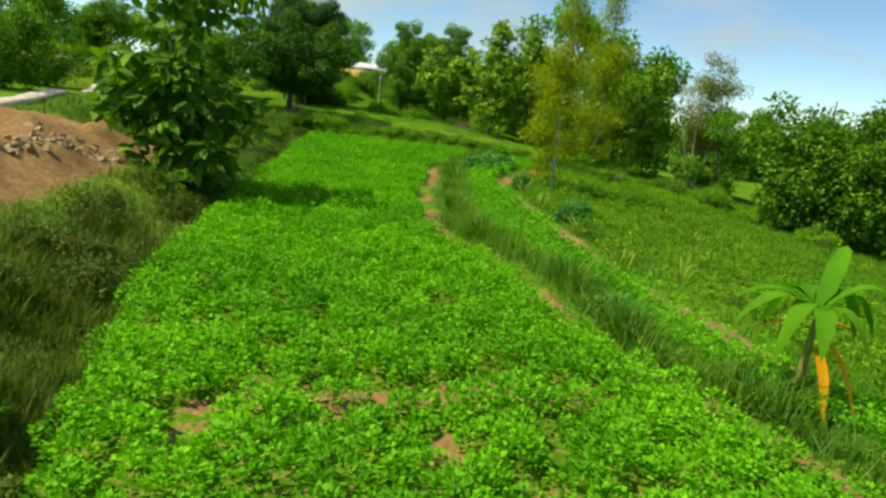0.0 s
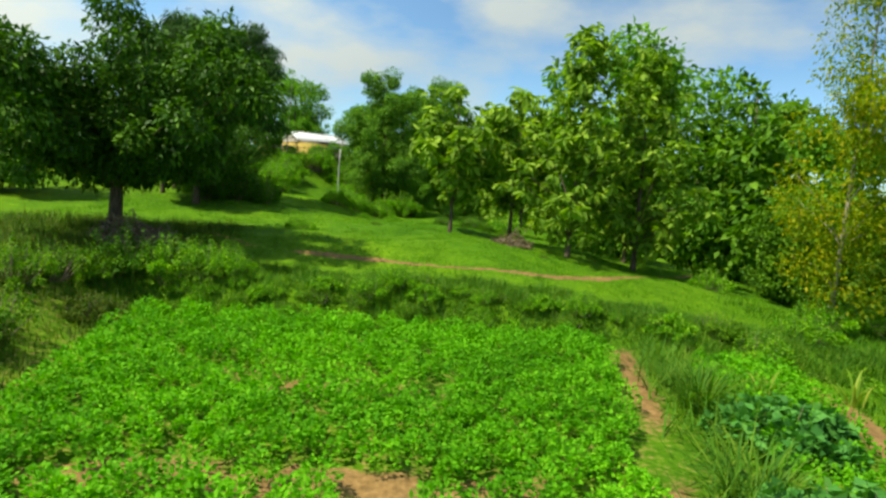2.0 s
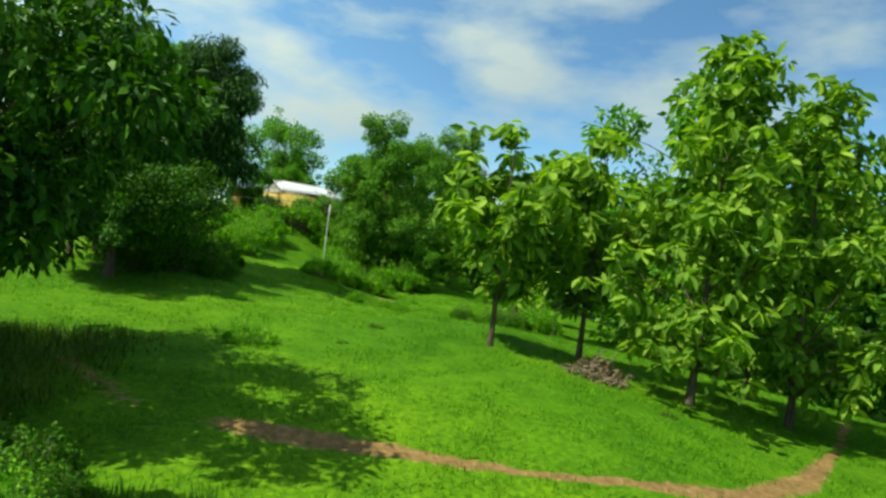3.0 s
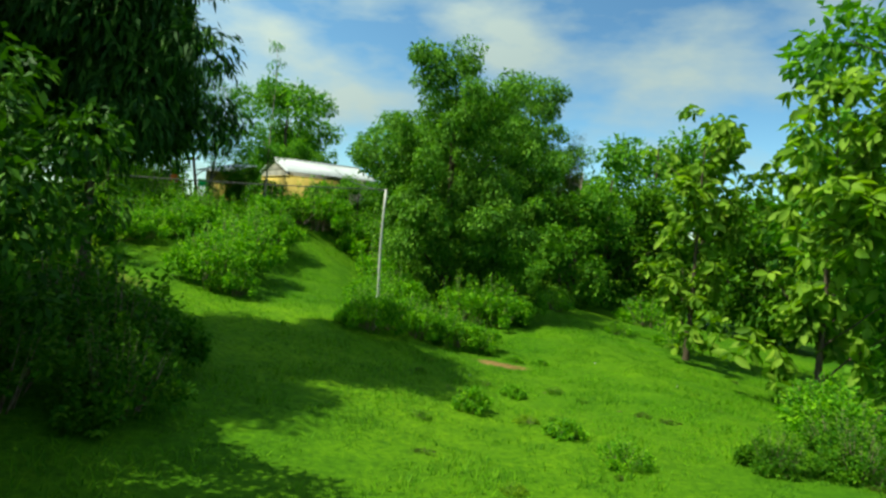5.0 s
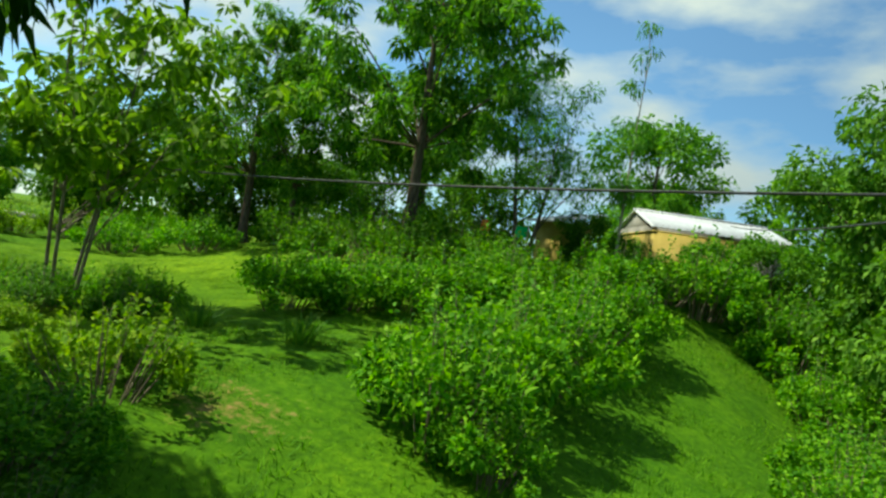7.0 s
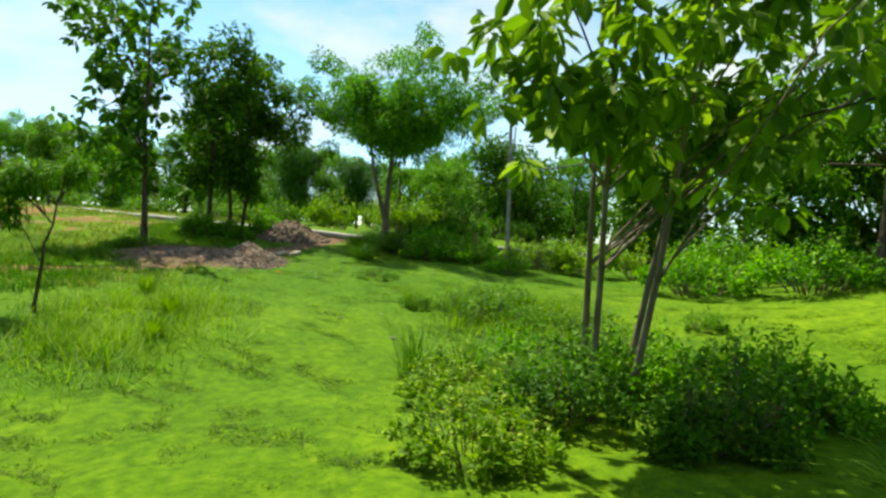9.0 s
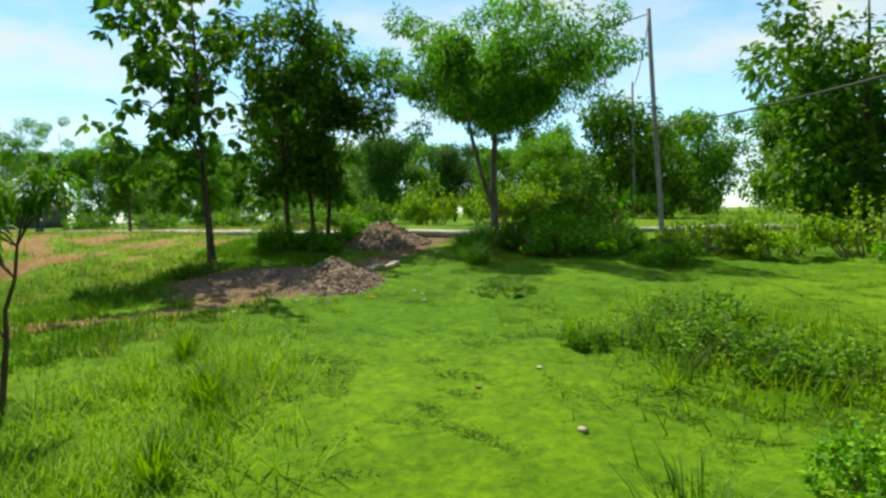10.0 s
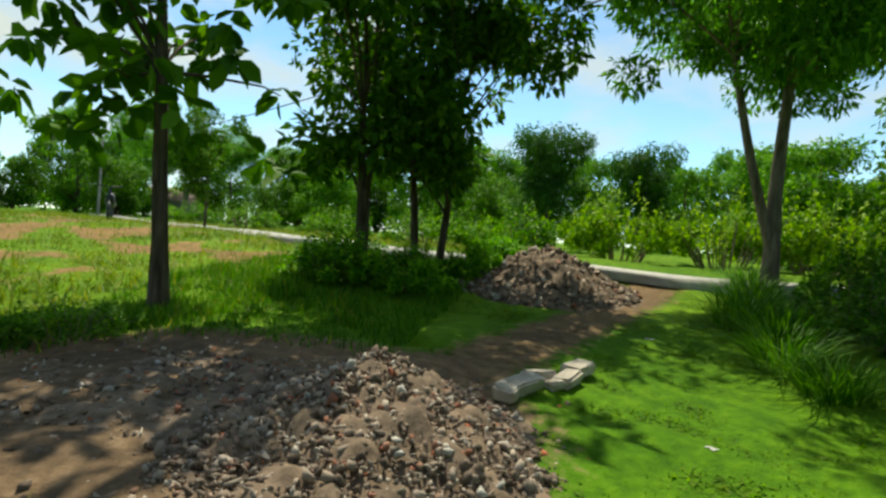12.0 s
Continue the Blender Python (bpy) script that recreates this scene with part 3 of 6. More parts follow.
def plant_tree(name, x, y, meshes, label, category="tree", turn=0.0, size=1.0, group=""):
    t = empty(name, label, category, group)
    part("trunk", meshes[0], t)
    part("crown", meshes[1], t)
    t.matrix_basis = pose(x, y, ground_z(x, y) - 0.02, 0, 0, turn) @ Matrix.Scale(size, 4)
    return t


def bush_meshes(name, seed, r, h, n, leaf, mat, width=0.55, blobs=26, stalk=True, ragged=0.3):
    rng = np.random.default_rng(seed)
    a, q = rng.uniform(0, 2 * np.pi, blobs), np.sqrt(rng.random(blobs)) * r
    top = h * (1 - 0.55 * (q / r) ** 2) * rng.uniform(1 - ragged, 1.0, blobs)
    B = np.stack([np.cos(a) * q, np.sin(a) * q, top * rng.uniform(0.45, 0.82, blobs), np.minimum(0.34 * top, 0.4 * r) * rng.uniform(0.8, 1.2, blobs)], 1)
    pts, out = crown_points(rng, B, max(8, n // blobs))
    pts[:, 2] = np.abs(pts[:, 2])
    axis = out * 0.6 + rng.normal(size=pts.shape) * 0.6 + np.array([0, 0, 0.15])
    L = leaf * rng.uniform(0.6, 1.35, len(pts))
    # upright shoots that break the outline
    k = blobs * 3
    sa, sq = rng.uniform(0, 2 * np.pi, k), np.sqrt(rng.random(k)) * r * 0.95
    sh = h * (1 - 0.5 * (sq / r) ** 2) * rng.uniform(0.75, 1.18, k)
    tips = np.stack([np.cos(sa) * sq, np.sin(sa) * sq, sh], 1)
    m = 9
    p2 = np.repeat(tips, m, 0) - np.array([0, 0, 1.0]) * np.tile(np.linspace(0, 0.3, m), k)[:, None] * h
    ax2 = unit(rng.normal(size=p2.shape) * [1, 1, 0.35]) + np.array([0, 0, 0.5])
    L2 = leaf * rng.uniform(0.6, 1.2, len(p2))
    v, f = joined([leaf_quads(pts, axis, L, L * width, rng), leaf_quads(p2, ax2, L2, L2 * width, rng)])
    wood = []
    for i in range(0, k, 2):
        b0 = tips[i] * [0.45, 0.45, 0]
        kk = np.linspace(0, 1, 4)[:, None]
        wood.append(tube(b0 + (tips[i] - b0) * kk + rng.normal(0, 0.02, (4, 3)) * kk, 0.012 * (1.1 - kk[:, 0]), 4))
    wv, wf = joined(wood)
    return quads(name + "_stems", wv, wf, [M["dead"]], smooth=True), quads(name + "_foliage", v, f, [mat])


def plant_bush(x, y, meshes, size, label, name="bush", turn=0.0, flat=1.0, group="wild bushes", category="bush"):
    t = empty(name, label, category, group)
    part("woody_base", meshes[0], t)
    part("foliage", meshes[1], t)
    t.matrix_basis = pose(x, y, ground_z(x, y) - 0.03, 0, 0, turn) @ Matrix.Diagonal((size, size, size * flat, 1))
    return t


def blades(pos, height, width, rng, lean=0.35):
    """Grass blades, one leaning tapered blade each."""
    n = len(pos)
    a = rng.uniform(0, 2 * np.pi, n)
    d = np.stack([np.cos(a), np.sin(a), 0 * a], 1)
    s = np.stack([-np.sin(a), np.cos(a), 0 * a], 1)
    h, w = np.asarray(height)[:, None], np.asarray(width)[:, None]
    bend = (lean * rng.uniform(0.2, 1.6, n))[:, None]
    up = np.array([0, 0, 1.0])
    tip = pos + up * h * (1 - 0.3 * bend) + d * h * bend
    v = np.stack([pos - s * w * 0.5, pos + s * w * 0.5, tip], 1)
    return v.reshape(-1, 3), np.arange(3 * n).reshape(-1, 3)


# ---- crop: low leafy plants in the field and in the narrow strip beside it ----
def crop_object(name, seed, spots, leaf, per, label):
    rng = np.random.default_rng(seed)
    n = len(spots)
    base = np.repeat(spots, per, 0)
    size = np.repeat(rng.uniform(0.6, 1.3, n), per)
    a, q = rng.uniform(0, 2 * np.pi, n * per), np.sqrt(rng.random(n * per))
    hz = (0.08 + 0.34 * rng.random(n * per) ** 0.45) * (1 - 0.5 * q * q)
    pts = base + np.stack([np.cos(a) * q * 0.21, np.sin(a) * q * 0.21, hz], 1) * size[:, None]
    axis = np.stack([np.cos(a) * (0.4 + q), np.sin(a) * (0.4 + q), rng.uniform(0.1, 1.3, n * per)], 1) + rng.normal(0, 0.35, (n * per, 3))
    L = leaf * rng.uniform(0.7, 1.35, n * per)
    v, f = leaf_quads(pts, axis, L, L * 0.66, rng, 0.1, 0.12)
    return tagged(new(name, quads(name, v, f, [M["crop"]])), label, "crop", kind="stuff")


def crop_spots(seed, lo, hi, y0, y1, step, gaps):
    rng = np.random.default_rng(seed)
    out = []
    for y in np.arange(y0, y1, step):
        x = np.arange(lo(y) + 0.25, hi(y) - 0.2, step)
        x = x + rng.normal(0, step * 0.22, len(x))
        yy = y + rng.normal(0, step * 0.22, len(x))
        keep = rng.random(len(x)) > gaps(x, yy)
        out.append(np.stack([x, yy, terrain(x, yy)], 1)[keep])
    return np.concatenate(out)


crop_object("field_crop", 11, crop_spots(11, field_left, field_right, -6, FIELD_END - 0.1, 0.34, field_gaps), 0.062, 165, "dense low bean plants with bright green leaves on brown soil")
crop_object("strip_crop", 12, crop_spots(12, lambda y: field_right(y) + 1.6, lambda y: strip_right(y) - 0.2, 2, FIELD_END - 0.3, 0.36, lambda x, y: 0.06 + 0.4 * ss(0.4, 0.8, np.sin(x * 2 + y) * np.sin(y * 1.3))), 0.075, 80, "narrow strip of low bean plants beside a soil path")

slope_crop = crop_object("slope_crop", 13, crop_spots(13, lambda y: strip_right(y) + 0.7, lambda y: strip_right(y) + 9.5, 6, FIELD_END, 0.55, lambda x, y: 0.25 + 0.6 * ss(0.2, 0.8, np.sin(x * 1.1 + 0.4 * y) * np.sin(y * 0.7 + x * 0.3))), 0.085, 46, "low pale green leafy plants on the slope below the field")
slope_crop.data.materials[0] = M["slope_leaf"]


# ---- grass ----
def scatter(seed, n, x0, x1, y0, y1, keep):
    rng = np.random.default_rng(seed)
    x, y = rng.uniform(x0, x1, n), rng.uniform(y0, y1, n)
    k = rng.random(n) < keep(x, y)
    x, y = x[k], y[k]
    return np.stack([x, y, terrain(x, y) - 0.01], 1), rng


def grass_object(name, seed, n, box, keep, h, w, mat, label, lean=0.4, tufted=0.45):
    pos, rng = scatter(seed, n, *box, keep)
    x, y = pos[:, 0], pos[:, 1]
    tuft = np.sin(2.1 * x + 1.7 * np.sin(1.3 * y)) * np.sin(1.9 * y + 1.5 * np.sin(1.1 * x)) + 0.7 * np.sin(5.3 * x + 2 * np.sin(3.1 * y)) * np.sin(4.7 * y + 2 * np.sin(2.7 * x))
    hh = h * rng.uniform(0.5, 1.3, len(pos)) * (0.85 + tufted * np.clip(tuft, -1, 1.3))
    v, f = blades(pos, hh, w * rng.uniform(0.7, 1.3, len(pos)), rng, lean)
    return tagged(new(name, quads(name, v, f, [mat])), label, "grass", kind="stuff")


def bare(x, y):
    return np.clip(1 - 1.25 * soil_amount(x, y), 0, 1)


grass_object("meadow_grass", 21, 300000, (-16, 16, FIELD_END + 0.6, 76), bare, 0.1, 0.015, M["grass"], "short bright green meadow grass", 0.9, 0.8)
grass_object("lawn_grass", 22, 420000, (-34, -14, 55, 70), bare, 0.032, 0.014, M["lawn"], "short bright green turf in full sun", 2.3, 0.1)
grass_object("bank_grass", 23, 210000, (-18, -1, -4, 46), lambda x, y: bare(x, y) * ss(-17.8, -13.0, x + 1.2 * np.sin(y * 0.5)) * np.maximum(ss(field_left(y) + 0.1, field_left(y) - 0.3, x), ss(-8, -9, x) * (y > FIELD_END)), 0.34, 0.024, M["bankweed"], "rough weedy grass on the bank beside the field", 0.6)
grass_object("bank_edge_grass", 31, 60000, (-6.5, -1.2, 0.5, 12), lambda x, y: ss(field_left(y) + 0.15, field_left(y) - 0.2, x) * ss(-2.8, -2.2, x - field_left(y)), 0.36, 0.02, M["bankweed"], "dense dark olive grass along the field edge", 0.6)
grass_object("slope_grass", 24, 120000, (2, 26, -2, 44), lambda x, y: bare(x, y) * ss(strip_right(y) - 0.1, strip_right(y) + 0.4, x), 0.26, 0.03, M["slope"], "lush green grass on the slope below the field", 0.6)
grass_object("edge_grass", 25, 42000, (-10, 10, FIELD_END - 0.1, FIELD_END + 2.2), lambda x, y: bare(x, y), 0.24, 0.025, M["tallgrass"], "weedy grass on the low bank at the end of the field", 0.5)
grass_object("divider_grass", 26, 190000, (-3, 9, 2, FIELD_END), lambda x, y: np.exp(-(((x - field_right(y) - 1.1) / 0.46) ** 2)) * (0.4 + 0.6 * ss(-0.2, 0.5, np.sin(y * 0.9) + 0.5 * np.sin(y * 2.3))), 0.62, 0.03, M["tallgrass"], "tall arching green grass between field and strip", 0.9)
grass_object("far_grass", 27, 90000, (-46, -24, 44, 60), lambda x, y: bare(x, y) * 0.9, 0.14, 0.02, M["drygrass"], "patchy yellow-green grass beside the road", 0.9)
# soft uncut grass on the turf: a yellowing patch and a greener one
grass_object("uncut_grass", 28, 50000, (-27, -19, 57, 62.5), lambda x, y: bare(x, y) * np.exp(-((((x + 22.3) / 2.2) ** 2 + ((y - 59.9) / 0.9) ** 2) ** 1.5)), 0.24, 0.012, M["weed_light"], "soft yellow-green uncut grass on the turf", 0.9)
grass_object("uncut_weeds", 29, 36000, (-28, -19, 62.3, 69), lambda x, y: np.exp(-((((x + 23.4) / 2.0) ** 2 + ((y - 65.2) / 1.3) ** 2) ** 1.5)), 0.26, 0.014, M["lawn"], "soft uncut weeds and grass on the turf", 0.9)
# darker blades on the verge stand in for the shade of the roadside trees
grass_object("verge_grass", 30, 90000, (-34, -23, 55, 60.4), lambda x, y: bare(x, y) * np.maximum(ss(-26.5, -28.5, x) * (y > 57.4), ss(-28.5, -27, x) * ss(-23.2, -24.6, x) * ss(59.2, 58, y)), 0.13, 0.014, M["slope"], "lush grass with tree shade put into its dark green", 0.5)


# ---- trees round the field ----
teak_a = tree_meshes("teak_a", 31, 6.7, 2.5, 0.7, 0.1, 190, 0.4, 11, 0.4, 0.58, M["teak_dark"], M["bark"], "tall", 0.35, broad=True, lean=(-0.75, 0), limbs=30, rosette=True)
teak_b = tree_meshes("teak_b", 32, 9.3, 3.1, 0.4, 0.1, 340, 0.4, 11, 0.33, 0.46, M["teak"], M["bark"], "cone", 0.35, broad=True, limbs=52, rosette=True)
teak_c = tree_meshes("teak_c", 33, 6.3, 1.8, 1.2, 0.08, 150, 0.4, 11, 0.36, 0.5, M["teak"], M["bark"], "round", 0.35, broad=True, limbs=26, rosette=True)
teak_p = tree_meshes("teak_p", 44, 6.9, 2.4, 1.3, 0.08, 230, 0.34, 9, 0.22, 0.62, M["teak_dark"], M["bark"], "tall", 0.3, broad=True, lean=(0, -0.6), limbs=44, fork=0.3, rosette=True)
teak_s = tree_meshes("teak_s", 46, 9.0, 2.4, 0.6, 0.1, 230, 0.42, 10, 0.36, 0.52, M["teak"], M["bark"], "tall", 0.35, broad=True, limbs=34, rosette=True)
mango = tree_meshes("round_tree", 34, 6.9, 4.1, 2.0, 0.2, 240, 0.66, 250, 0.18, 0.42, M["mango"], M["bark"], "flat", 0.5, hollow=0.1, limbs=60, lean=(0.4, -0.9))
dense_a = tree_meshes("dense_a", 35, 10.6, 3.15, 0.1, 0.24, 360, 0.66, 260, 0.17, 0.42, M["olive"], M["bark"], "dome", 0.8, limbs=70)
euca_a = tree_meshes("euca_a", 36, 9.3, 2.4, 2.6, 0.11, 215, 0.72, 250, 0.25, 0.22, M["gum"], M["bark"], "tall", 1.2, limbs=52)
euca_c = tree_meshes("euca_c", 45, 9.8, 3.7, 1.9, 0.2, 115, 0.56, 120, 0.27, 0.28, M["hedge_tree"], M["bark"], "round", 1.0, hollow=0.3, limbs=40, fork=0.3)
euca_b = tree_meshes("euca_b", 37, 9.0, 2.6, 1.8, 0.14, 80, 0.85, 140, 0.34, 0.22, M["euca"], M["bark"], "tall", 0.9)
thin_yellow = tree_meshes("thin_yellow", 38, 10.4, 2.1, 0.4, 0.07, 180, 0.6, 90, 0.12, 0.4, M["yellow"], M["bark_pale"], "cone", 0.5, limbs=44)
pale_tree = tree_meshes("pale_tree", 39, 8.9, 2.5, 2.2, 0.1, 110, 0.7, 170, 0.12, 0.35, M["pale_yellow"], M["bark_pale"], "tall", 0.5, stems=5, spread=1.6, limbs=22)
far_a = tree_meshes("far_a", 40, 8.2, 3.0, 0.4, 0.16, 75, 1.0, 150, 0.25, 0.5, M["far"], M["bark"], "round", 0.4, hollow=0.2, limbs=26)
far_b = tree_meshes("far_b", 41, 7.0, 3.2, 0.3, 0.16, 75, 1.0, 150, 0.25, 0.55, M["round"], M["bark"], "round", 0.4, hollow=0.2, limbs=26)
thorny = tree_meshes("thorny", 42, 6.0, 2.4, 1.5, 0.11, 90, 0.5, 130, 0.15, 0.24, M["rain"], M["bark"], "round", 0.6, stems=2, spread=0.9, limbs=30)
feather = tree_meshes("feather", 43, 7.8, 0.75, 1.8, 0.05, 34, 0.36, 40, 0.22, 0.18, M["rain"], M["bark_pale"], "tall", 1.2, limbs=14)

grey_tree = tree_meshes("grey_tree", 47, 9.6, 1.5, 4.6, 0.11, 60, 0.5, 55, 0.13, 0.3, M["grey"], M["bark_pale"], "tall", 0.5, stems=3, spread=0.8, limbs=16)

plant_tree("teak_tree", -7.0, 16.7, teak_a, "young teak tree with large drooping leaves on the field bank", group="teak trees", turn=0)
plant_tree("tree", -11.2, 42.4, mango, "round dense dark green tree on the bank by the path", turn=20)
plant_tree("tree", -20.3, 51.5, far_b, "broad dark green tree behind the meadow", turn=10, size=0.8)
plant_tree("tree", -24.5, 34.5, far_b, "dark green tree beside the road", turn=130, size=0.75)
plant_tree("tree", -22.0, 28.0, far_a, "dark green tree beside the road", turn=200, size=0.72)
plant_tree("tree", -27.0, 42.0, far_a, "dark green roadside tree", turn=77, size=0.85)
plant_tree("gum_tree", -12.85, 59.6, euca_a, "tall gum-like tree with drooping narrow leaves coloured as if shaded", turn=15)
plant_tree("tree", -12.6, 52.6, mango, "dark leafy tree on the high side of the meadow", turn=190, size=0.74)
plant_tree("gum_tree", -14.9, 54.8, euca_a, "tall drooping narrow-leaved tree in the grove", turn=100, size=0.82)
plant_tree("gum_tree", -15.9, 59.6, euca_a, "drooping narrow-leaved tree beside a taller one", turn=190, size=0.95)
# added tree, mostly out of view, that casts shade on the bushes to its east
plant_tree("gum_tree", -15.2, 57.1, euca_a, "drooping narrow-leaved tree added to shade the grove", turn=250, size=0.95)
plant_tree("tree", -2.2, 84.0, dense_a, "large dense green tree behind the meadow", turn=120, size=1.15)
plant_tree("tree", -5.9, 74.6, dense_a, "large dense bright green tree behind a bush row", turn=0, size=1.04)
plant_tree("tree", 1.0, 81.0, far_a, "dense green tree at the edge of the meadow", turn=70, size=0.85)
plant_tree("teak_tree", -1.8, 49.8, teak_c, "slim young teak tree on the meadow", group="teak trees", turn=10)
plant_tree("teak_tree", 0.6, 50.2, teak_c, "slim young teak tree on the meadow", group="teak trees", turn=100, size=1.05)
plant_tree("teak_tree", 2.3, 47.3, teak_b, "leafy teak tree with large pale green leaves", group="teak trees", turn=50, size=0.92)
plant_tree("teak_tree", 4.9, 47.8, teak_b, "leafy teak tree beside the footpath", group="teak trees", turn=200, size=0.9)
plant_tree("teak_tree", 5.6, 51.0, teak_b, "leafy teak tree in the grove", group="teak trees", turn=290, size=0.85)
plant_tree("teak_tree", 2.3, 69.8, teak_s, "sparse teak tree on the low meadow", group="teak trees", turn=160)
plant_tree("teak_tree", 3.3, 64.3, teak_s, "sparse teak tree among bushes on the low meadow", group="teak trees", turn=40, size=1.05)
plant_tree("teak_tree", 12.3, 51.5, teak_a, "dark teak tree at the foot of the slope", group="teak trees", turn=250, size=1.25)
plant_tree("tree", 10.5, 47.2, far_b, "dark bushy tree at the foot of the slope", turn=30, size=0.6)
plant_tree("yellow_tree", 4.6, 29.4, thin_yellow, "slender tree with thin yellow-green foliage", turn=0, size=0.97)
plant_tree("yellow_tree", 9.2, 43.0, thin_yellow, "broad yellow-green tree at the foot of the slope", turn=100, size=1.2)
plant_tree("pale_tree", 16.3, 43.8, pale_tree, "many-stemmed pale tree with sparse foliage", turn=0, size=1.07)
plant_tree("tree", 20.5, 36.0, far_b, "dense dark green tree on the lower slope", turn=15, size=1.3)
plant_tree("tree", 23.5, 30.0, far_b, "dense dark green tree on the lower slope", turn=115, size=1.2)
plant_tree("tree", 17.5, 43.0, far_a, "dense green tree below the field", turn=215, size=0.8)
plant_tree("tree", 12.5, 47.5, far_a, "dense green tree below the field", turn=315, size=0.95)
plant_tree("tree", 14.8, 60.9, far_a, "dense green tree beyond the teak grove", turn=55, size=1.1)
plant_tree("tree", 11.0, 68.0, far_a, "dense green tree beyond the teak grove", turn=25, size=2.0)
plant_tree("tree", 16.0, 62.0, far_b, "dense green tree beyond the teak grove", turn=85, size=2.0)
plant_tree("teak_tree", 13.2, 45.2, teak_b, "leafy teak tree at the foot of the slope", group="teak trees", turn=85, size=0.85)
plant_tree("tree", 21.2, 34.0, far_b, "leafy dark tree on the lower slope", turn=185, size=1.1)
plant_tree("tree", 7.6, 89.0, far_a, "dense green tree far over the meadow", turn=95, size=1.55)
plant_tree("tree", 4.2, 86.0, far_b, "dense green tree far over the meadow", turn=5, size=1.3)
plant_tree("tree", 13.0, 83.0, far_b, "dense green tree far over the meadow", turn=145, size=1.5)
plant_tree("gum_tree", 1.2, 83.5, grey_tree, "sparse grey tree above the green ones", turn=0)

# ---- trees behind the hedge ----
plant_tree("tree", -23.6, 73.9, euca_c, "leafy spreading tree in the row behind the hedge", turn=33, size=0.6)
plant_tree("tree", -21.2, 77.5, euca_c, "tall spreading tree in the row behind the hedge", turn=200, size=1.1)
plant_tree("tree", -25.2, 73.5, euca_c, "leafy spreading tree in the row behind the hedge", turn=133, size=0.8)
plant_tree("tree", -19.4, 74.3, euca_c, "tall spreading tree in the row behind the hedge", turn=120)
plant_tree("thorn_tree", -16.3, 75.5, thorny, "thorny tree with feathery dark leaves", turn=0)
plant_tree("gum_tree", -13.95, 76.6, feather, "thin wispy tree in front of the house", turn=0)
plant_tree("tree", -27.5, 74.5, far_b, "dark leafy tree in the row behind the hedge", turn=220, size=0.8)

plant_tree("tree", -10.4, 79.6, far_b, "small dense tree beside the house wall", turn=60, size=0.33)
plant_tree("tree", -3.3, 72.6, far_a, "low bushy tree beside a taller one", turn=20, size=0.4)
plant_tree("tree", -15.2, 77.4, far_b, "small dark tree hiding the end of the house", turn=110, size=0.3)
plant_tree("tree", -13.9, 77.3, far_b, "small dark tree before the yellow wall", turn=300, size=0.22)
plant_tree("tree", -15.5, 92.0, far_a, "leafy tree behind the house", turn=50, size=0.6)
plant_tree("tree", -11.9, 78.2, far_a, "small leafy tree against the house wall", turn=200, size=0.25)
plant_tree("tree", -10.1, 79.3, far_a, "small leafy tree against the house wall", turn=290, size=0.45)

# ---- trees towards the road ----
rain = tree_meshes("rain", 51, 6.9, 3.6, 3.2, 0.115, 190, 0.5, 230, 0.13, 0.34, M["rain"], M["bark_grey"], "flat", 0.5, hollow=0.05, limbs=46, fork=0.4, bend=0.5, second=(0.24, 0.2, -0.85))
leafy_q = tree_meshes("leafy_q", 52, 5.6, 1.75, 1.4, 0.08, 96, 0.4, 105, 0.14, 0.5, M["round"], M["bark"], "round", 0.3, stems=2, spread=0.4, hollow=0.2, limbs=24)
sapling = tree_meshes("sapling", 53, 2.2, 0.55, 0.85, 0.03, 44, 0.2, 60, 0.12, 0.2, M["weed"], M["bark"], "round", 0.6, limbs=4)
stems_tree = tree_meshes("stems_tree", 54, 6.5, 2.25, 1.95, 0.045, 360, 0.38, 12, 0.18, 0.5, M["teak"], M["bark_grey"], "round", 0.45, stems=4, spread=0.6, broad=True, limbs=60, lean=(0.9, 0.9), rosette=True)
plant_tree("teak_tree", -30.2, 58.05, teak_p, "teak tree with large dark leaves beside the track", group="teak trees", turn=0)
plant_tree("tree", -32.6, 59.1, leafy_q, "dense dark green two-stemmed tree", turn=0, size=1.12)
plant_tree("tree", -33.5, 59.7, leafy_q, "dense dark green two-stemmed tree", turn=90, size=1.05)
plant_tree("rain_tree", -34.0, 64.1, rain, "wide flat-crowned tree with a pale forked trunk", turn=0)
plant_tree("rain_tree", -54.5, 42.6, rain, "wide flat-crowned tree far down the road", turn=140, size=0.95)
plant_tree("tree", -41.2, 51.8, leafy_q, "small tree beside the road", turn=200, size=0.7)
plant_tree("sapling", -22.7, 58.7, sapling, "small sapling with narrow leaves on the turf")
plant_tree("teak_tree", -18.9, 64.4, stems_tree, "many-stemmed young teak tree in a weed clump", group="teak trees")
plant_tree("tree", -45.3, 63.9, euca_b, "slim tree beyond the road", turn=30, size=0.45)
plant_tree("tree", -44.4, 61.0, euca_b, "slim tree beyond the road", turn=130, size=0.5)
plant_tree("tree", -40.8, 67.0, far_a, "leafy tree beyond the road", turn=230, size=0.42)
plant_tree("tree", -41.8, 70.2, far_b, "dark round tree beyond the road", turn=10, size=0.78)
plant_tree("tree", -33.0, 73.4, far_b, "dark round tree beside the turf", turn=120, size=1.0)
